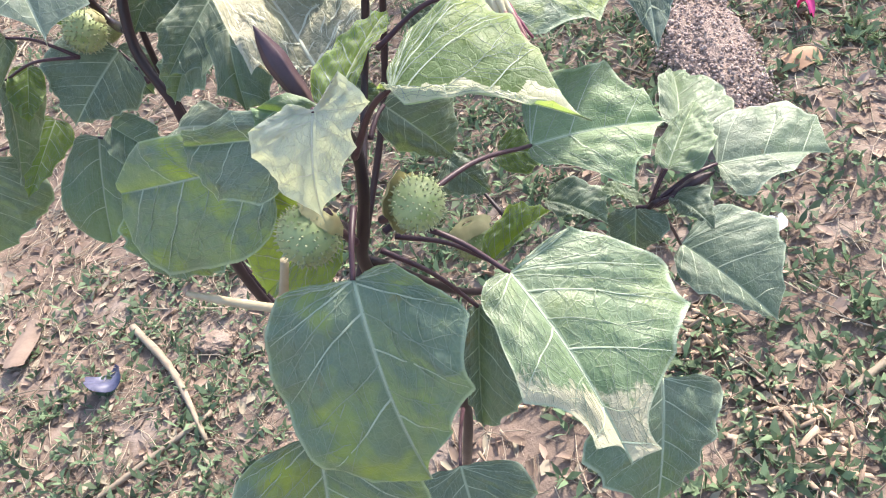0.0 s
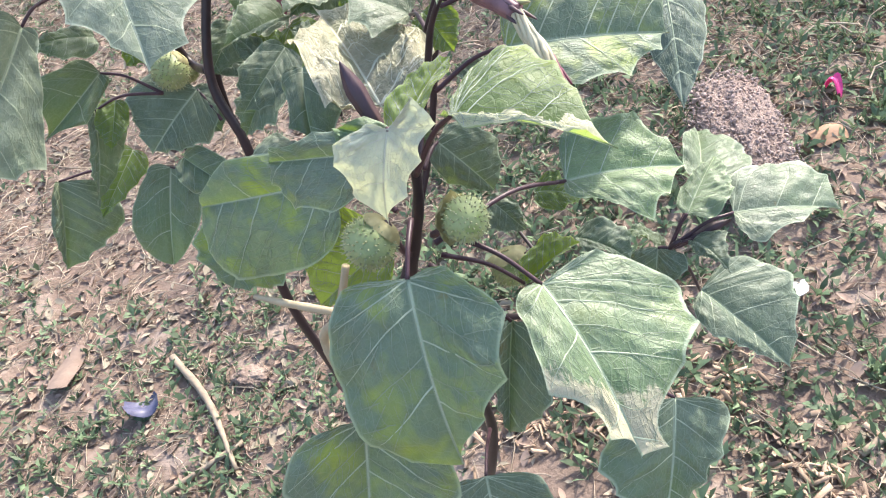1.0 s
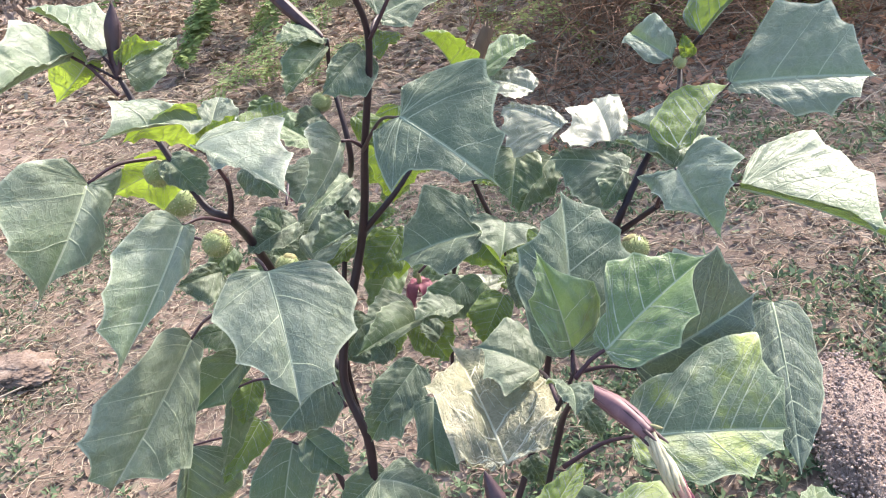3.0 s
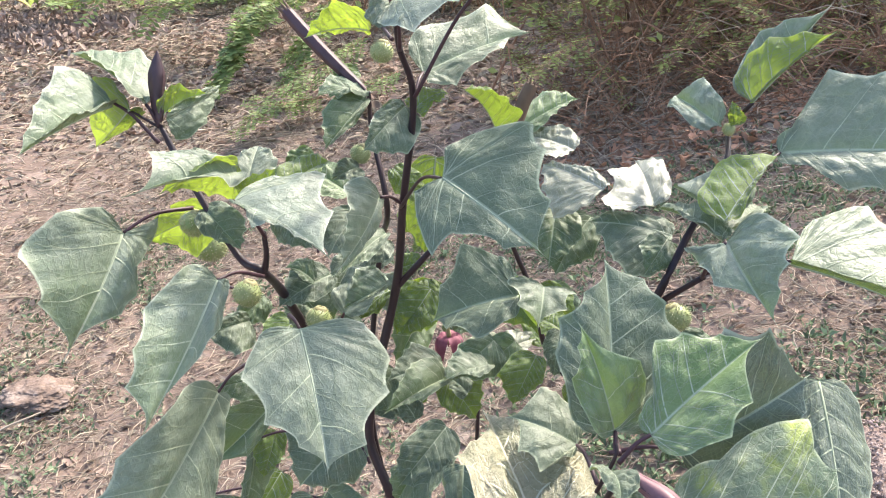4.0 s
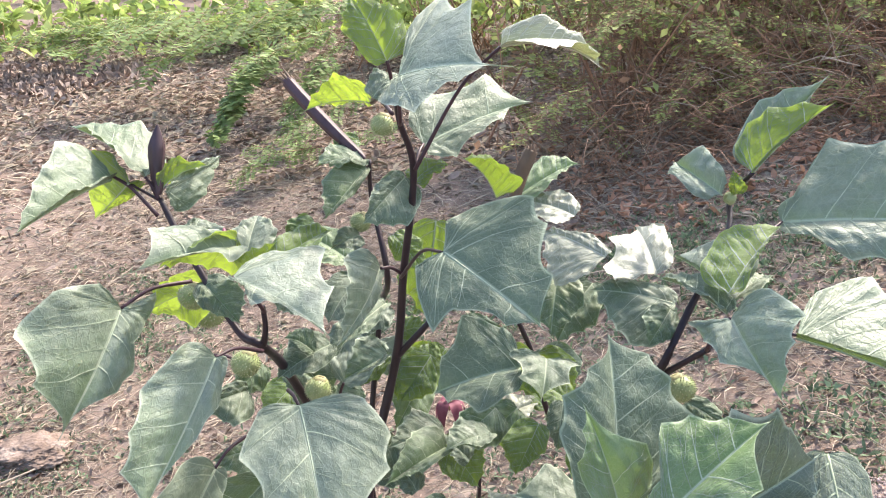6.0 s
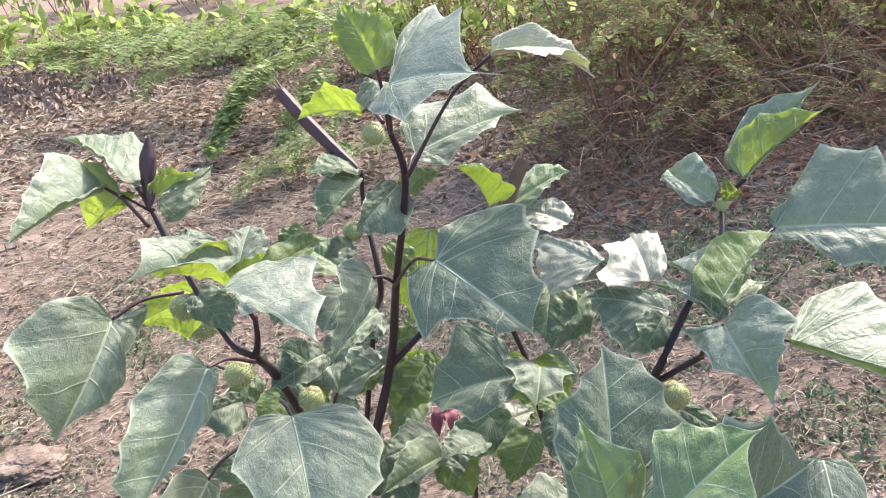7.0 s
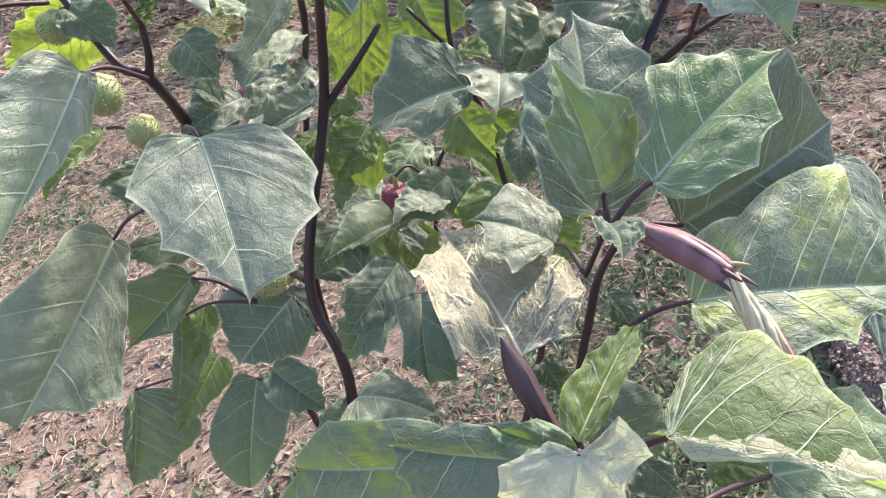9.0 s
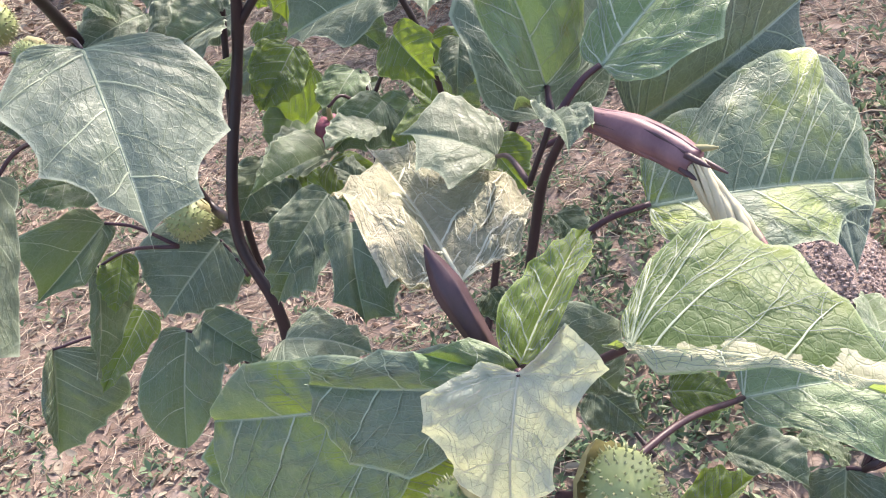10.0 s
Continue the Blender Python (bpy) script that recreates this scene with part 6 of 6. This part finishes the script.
leaf((-0.294, 0.684, 1.305), (-0.277, 0.714, 1.320), (-0.298, 0.707, 1.319), (-0.275, 0.690, 1.304), look_of=GREY_SHEEN)
leaf((-0.379, 0.670, 1.056), (-0.408, 0.665, 1.073), (-0.400, 0.682, 1.074), (-0.385, 0.656, 1.058))
leaf((-0.355, 0.799, 1.239), (-0.383, 0.786, 1.228), (-0.381, 0.800, 1.239), (-0.366, 0.780, 1.222), look_of=LUSH)
leaf((-0.334, 0.816, 1.126), (-0.297, 0.808, 1.079), (-0.331, 0.806, 1.099), (-0.307, 0.830, 1.111), look_of=LUSH)
leaf((-0.367, 0.767, 1.044), (-0.385, 0.713, 1.005), (-0.395, 0.748, 1.031), (-0.352, 0.734, 1.017))
leaf((-0.457, 0.875, 0.887), (-0.477, 0.844, 0.845), (-0.484, 0.859, 0.882), (-0.437, 0.858, 0.858), look_of=LUSH)
leaf((-0.251, 0.814, 0.895), (-0.222, 0.847, 0.900), (-0.246, 0.843, 0.901), (-0.228, 0.816, 0.892), look_of=SUNLIT_PALE)
leaf((-0.418, 0.731, 0.957), (-0.455, 0.732, 0.990), (-0.441, 0.721, 0.961), (-0.433, 0.751, 0.981))
leaf((-0.142, 0.799, 0.936), (-0.184, 0.829, 0.937), (-0.162, 0.836, 0.942), (-0.170, 0.795, 0.936), look_of=LUSH)
leaf((-0.397, 0.786, 0.836), (-0.330, 0.794, 0.812), (-0.368, 0.807, 0.832), (-0.352, 0.771, 0.810))
leaf((-0.330, 0.864, 0.856), (-0.343, 0.832, 0.817), (-0.355, 0.847, 0.844), (-0.321, 0.850, 0.832), look_of=LUSH)
leaf((-0.379, 1.025, 1.003), (-0.397, 1.006, 0.960), (-0.404, 1.012, 0.988), (-0.362, 1.022, 0.974), look_of=LUSH)
leaf((-0.272, 0.837, 0.818), (-0.302, 0.841, 0.839), (-0.286, 0.857, 0.840), (-0.291, 0.823, 0.823))
leaf((-0.019, 0.764, 0.967), (0.022, 0.748, 0.947), (-0.011, 0.750, 0.946), (0.012, 0.769, 0.960))
leaf((-0.295, 0.694, 0.878), (-0.323, 0.710, 0.898), (-0.314, 0.689, 0.881), (-0.302, 0.722, 0.886))
leaf((-0.403, 0.604, 1.201), (-0.459, 0.563, 1.188), (-0.415, 0.552, 1.212), (-0.421, 0.614, 1.162), look_of=YOUNG)
leaf((-0.329, 0.985, 1.000), (-0.372, 0.977, 0.945), (-0.373, 0.989, 0.985), (-0.329, 0.975, 0.966))
leaf((-0.344, 1.025, 0.870), (-0.382, 0.998, 0.834), (-0.385, 1.011, 0.867), (-0.346, 1.009, 0.834), look_of=LUSH)
leaf((-0.331, 0.987, 0.851), (-0.267, 1.009, 0.866), (-0.318, 1.011, 0.874), (-0.281, 0.983, 0.838))
leaf((-0.358, 0.902, 0.941), (-0.417, 0.871, 0.918), (-0.400, 0.900, 0.946), (-0.373, 0.883, 0.907), look_of=GREY_SHEEN)
leaf((-0.374, 0.882, 0.995), (-0.432, 0.829, 0.978), (-0.412, 0.870, 1.007), (-0.387, 0.847, 0.973))
leaf((-0.310, 1.078, 1.011), (-0.342, 1.074, 0.948), (-0.359, 1.082, 0.992), (-0.300, 1.069, 0.969), look_of=LUSH)
leaf((-0.297, 1.059, 0.816), (-0.351, 1.032, 0.789), (-0.334, 1.055, 0.828), (-0.295, 1.026, 0.794), look_of=FRESH)
leaf((-0.210, 1.069, 0.855), (-0.169, 1.046, 0.790), (-0.220, 1.051, 0.815), (-0.152, 1.068, 0.836))
leaf((-0.304, 0.821, 0.974), (-0.336, 0.785, 0.928), (-0.346, 0.802, 0.965), (-0.301, 0.802, 0.934), look_of=LUSH)
leaf((-0.280, 0.891, 0.984), (-0.228, 0.881, 0.937), (-0.273, 0.878, 0.954), (-0.231, 0.897, 0.973))
leaf((-0.204, 0.815, 0.913), (-0.250, 0.784, 0.879), (-0.241, 0.807, 0.913), (-0.207, 0.794, 0.878), look_of=FRESH)
leaf((-0.189, 0.892, 0.944), (-0.143, 0.875, 0.897), (-0.189, 0.876, 0.912), (-0.143, 0.894, 0.935), look_of=LUSH)
leaf((-0.354, 0.804, 0.868), (-0.385, 0.761, 0.823), (-0.390, 0.785, 0.862), (-0.349, 0.782, 0.831))
leaf((-0.309, 0.860, 0.834), (-0.260, 0.836, 0.776), (-0.308, 0.836, 0.796), (-0.258, 0.865, 0.819), look_of=LUSH)
leaf((-0.186, 0.775, 0.843), (-0.151, 0.747, 0.795), (-0.191, 0.751, 0.810), (-0.142, 0.773, 0.829))
leaf((-0.139, 0.846, 0.847), (-0.103, 0.820, 0.803), (-0.141, 0.823, 0.812), (-0.097, 0.846, 0.840), look_of=LUSH)
leaf((-0.446, 0.769, 0.988), (-0.409, 0.761, 0.940), (-0.448, 0.753, 0.959), (-0.406, 0.782, 0.975))
leaf((-0.439, 0.775, 0.883), (-0.469, 0.741, 0.855), (-0.471, 0.759, 0.884), (-0.435, 0.756, 0.850), look_of=LUSH)
leaf((-0.294, 0.812, 0.873), (-0.352, 0.768, 0.876), (-0.340, 0.829, 0.884), (-0.312, 0.772, 0.861))
leaf((-0.118, 0.836, 1.066), (-0.154, 0.784, 1.013), (-0.164, 0.834, 1.048), (-0.109, 0.788, 1.034))
leaf((-0.390, 0.816, 1.094), (-0.459, 0.821, 1.127), (-0.439, 0.843, 1.130), (-0.412, 0.786, 1.101), look_of=FRESH)
leaf((-0.382, 0.821, 1.071), (-0.406, 0.769, 1.034), (-0.428, 0.808, 1.061), (-0.365, 0.778, 1.042), look_of=GREY_SHEEN)
leaf((-0.219, 0.861, 0.963), (-0.177, 0.824, 0.926), (-0.227, 0.840, 0.928), (-0.171, 0.836, 0.964), look_of=LUSH)
leaf((-0.458, 0.781, 1.086), (-0.417, 0.759, 1.049), (-0.459, 0.764, 1.051), (-0.419, 0.785, 1.079))
leaf((-0.287, 0.952, 0.901), (-0.315, 0.897, 0.862), (-0.329, 0.944, 0.886), (-0.273, 0.913, 0.869), look_of=FRESH)
leaf((-0.444, 0.820, 0.774), (-0.405, 0.795, 0.728), (-0.450, 0.797, 0.743), (-0.395, 0.821, 0.761))
leaf((-0.505, 0.855, 0.899), (-0.533, 0.813, 0.872), (-0.546, 0.843, 0.897), (-0.500, 0.831, 0.868), look_of=LUSH)
leaf((-0.313, 0.699, 1.041), (-0.352, 0.665, 1.027), (-0.342, 0.688, 1.062), (-0.322, 0.683, 1.035), look_of=GREY_SHEEN)
leaf((-0.319, 0.827, 0.975), (-0.339, 0.785, 0.930), (-0.345, 0.804, 0.967), (-0.306, 0.808, 0.949), look_of=LUSH)
leaf((-0.416, 0.754, 1.029), (-0.447, 0.716, 0.998), (-0.437, 0.738, 1.032), (-0.412, 0.732, 1.000))
leaf((-0.485, 0.752, 0.990), (-0.513, 0.717, 0.965), (-0.508, 0.735, 0.991), (-0.480, 0.732, 0.965), look_of=FRESH)
leaf((-0.348, 0.812, 1.040), (-0.374, 0.778, 1.017), (-0.370, 0.796, 1.044), (-0.345, 0.793, 1.021), look_of=GREY_SHEEN)
leaf((-0.406, 0.771, 0.956), (-0.375, 0.746, 0.913), (-0.408, 0.748, 0.928), (-0.368, 0.767, 0.946))
leaf((-0.243, 0.635, 0.918), (-0.284, 0.585, 0.876), (-0.285, 0.609, 0.909), (-0.241, 0.602, 0.879))
leaf((-0.416, 0.695, 0.761), (-0.354, 0.672, 0.725), (-0.400, 0.668, 0.727), (-0.362, 0.693, 0.756))
leaf((-0.309, 0.664, 0.744), (-0.357, 0.618, 0.714), (-0.352, 0.642, 0.744), (-0.307, 0.634, 0.710))
leaf((-0.226, 0.797, 0.923), (-0.272, 0.755, 0.894), (-0.264, 0.776, 0.926), (-0.223, 0.772, 0.887))
leaf((-0.404, 0.767, 1.158), (-0.429, 0.738, 1.145), (-0.428, 0.751, 1.163), (-0.403, 0.750, 1.143), look_of=FRESH)
leaf((-0.350, 0.756, 1.148), (-0.373, 0.730, 1.142), (-0.370, 0.742, 1.156), (-0.349, 0.740, 1.136), look_of=GREY_SHEEN)
fruit((-0.420, 0.785, 0.822), (-.2,.5,.6), .014, collar=.55)
fruit((-0.405, 0.716, 0.860), (.6,.4,.5), .021, collar=.55)
fruit((-0.460, 0.606, 1.143), (.3,.4,.9), .0125, collar=.55)
fruit((-0.461, 0.676, 1.034), (.3,.4,.9), .0145, collar=.55)
fruit((-0.388, 0.685, 1.003), (.2,.4,.9), .0132, collar=.55)
fruit((-0.351, 0.765, 1.159), (.5,.3,.8), .0105, collar=.55)
fruit((-0.026, 0.710, 1.014), (-.4,.3,.8), .014, collar=.55)
fruit((-0.287, 0.681, 1.281), (.2,.3,.9), .010, collar=.55)
fruit((0.016, 0.788, 1.179), (.2,.2,-.9), .006, collar=.55)
bud((-0.492, 0.633, 1.231), (-0.490, 0.651, 1.293), 0.0055)
bud((-0.343, 0.778, 1.223), (-0.438, 0.821, 1.300), 0.0052, TUBE, label="ribbed purple calyx of a fallen flower", frayed=True)
bud((-0.207, 0.867, 1.146), (-0.187, 0.887, 1.202), 0.0063, DRY, label="brown withered flower calyx", frayed=True)
fruit((-0.568, 0.793, 1.034), (.3,.4,.9), .021, collar=.55)
bud((-0.506, 0.750, 1.112), (-0.518, 0.776, 1.148), 0.0055, CRIMSON, label="furled violet flower")
open_flower((-0.305, 0.886, 0.862), 0.018, CRIMSON, "crimson wilted flower with drooping folded petals", (-0.266, 0.924, 0.849))
open_flower((-0.510, 1.015, 0.955), 0.016, CRIMSON, "crimson wilted flower with drooping folded petals", (-0.467, 0.874, 0.991))
open_flower((-0.283, 0.956, 0.880), 0.01, PETAL, "small white half-open flower", (-0.266, 0.925, 0.852))
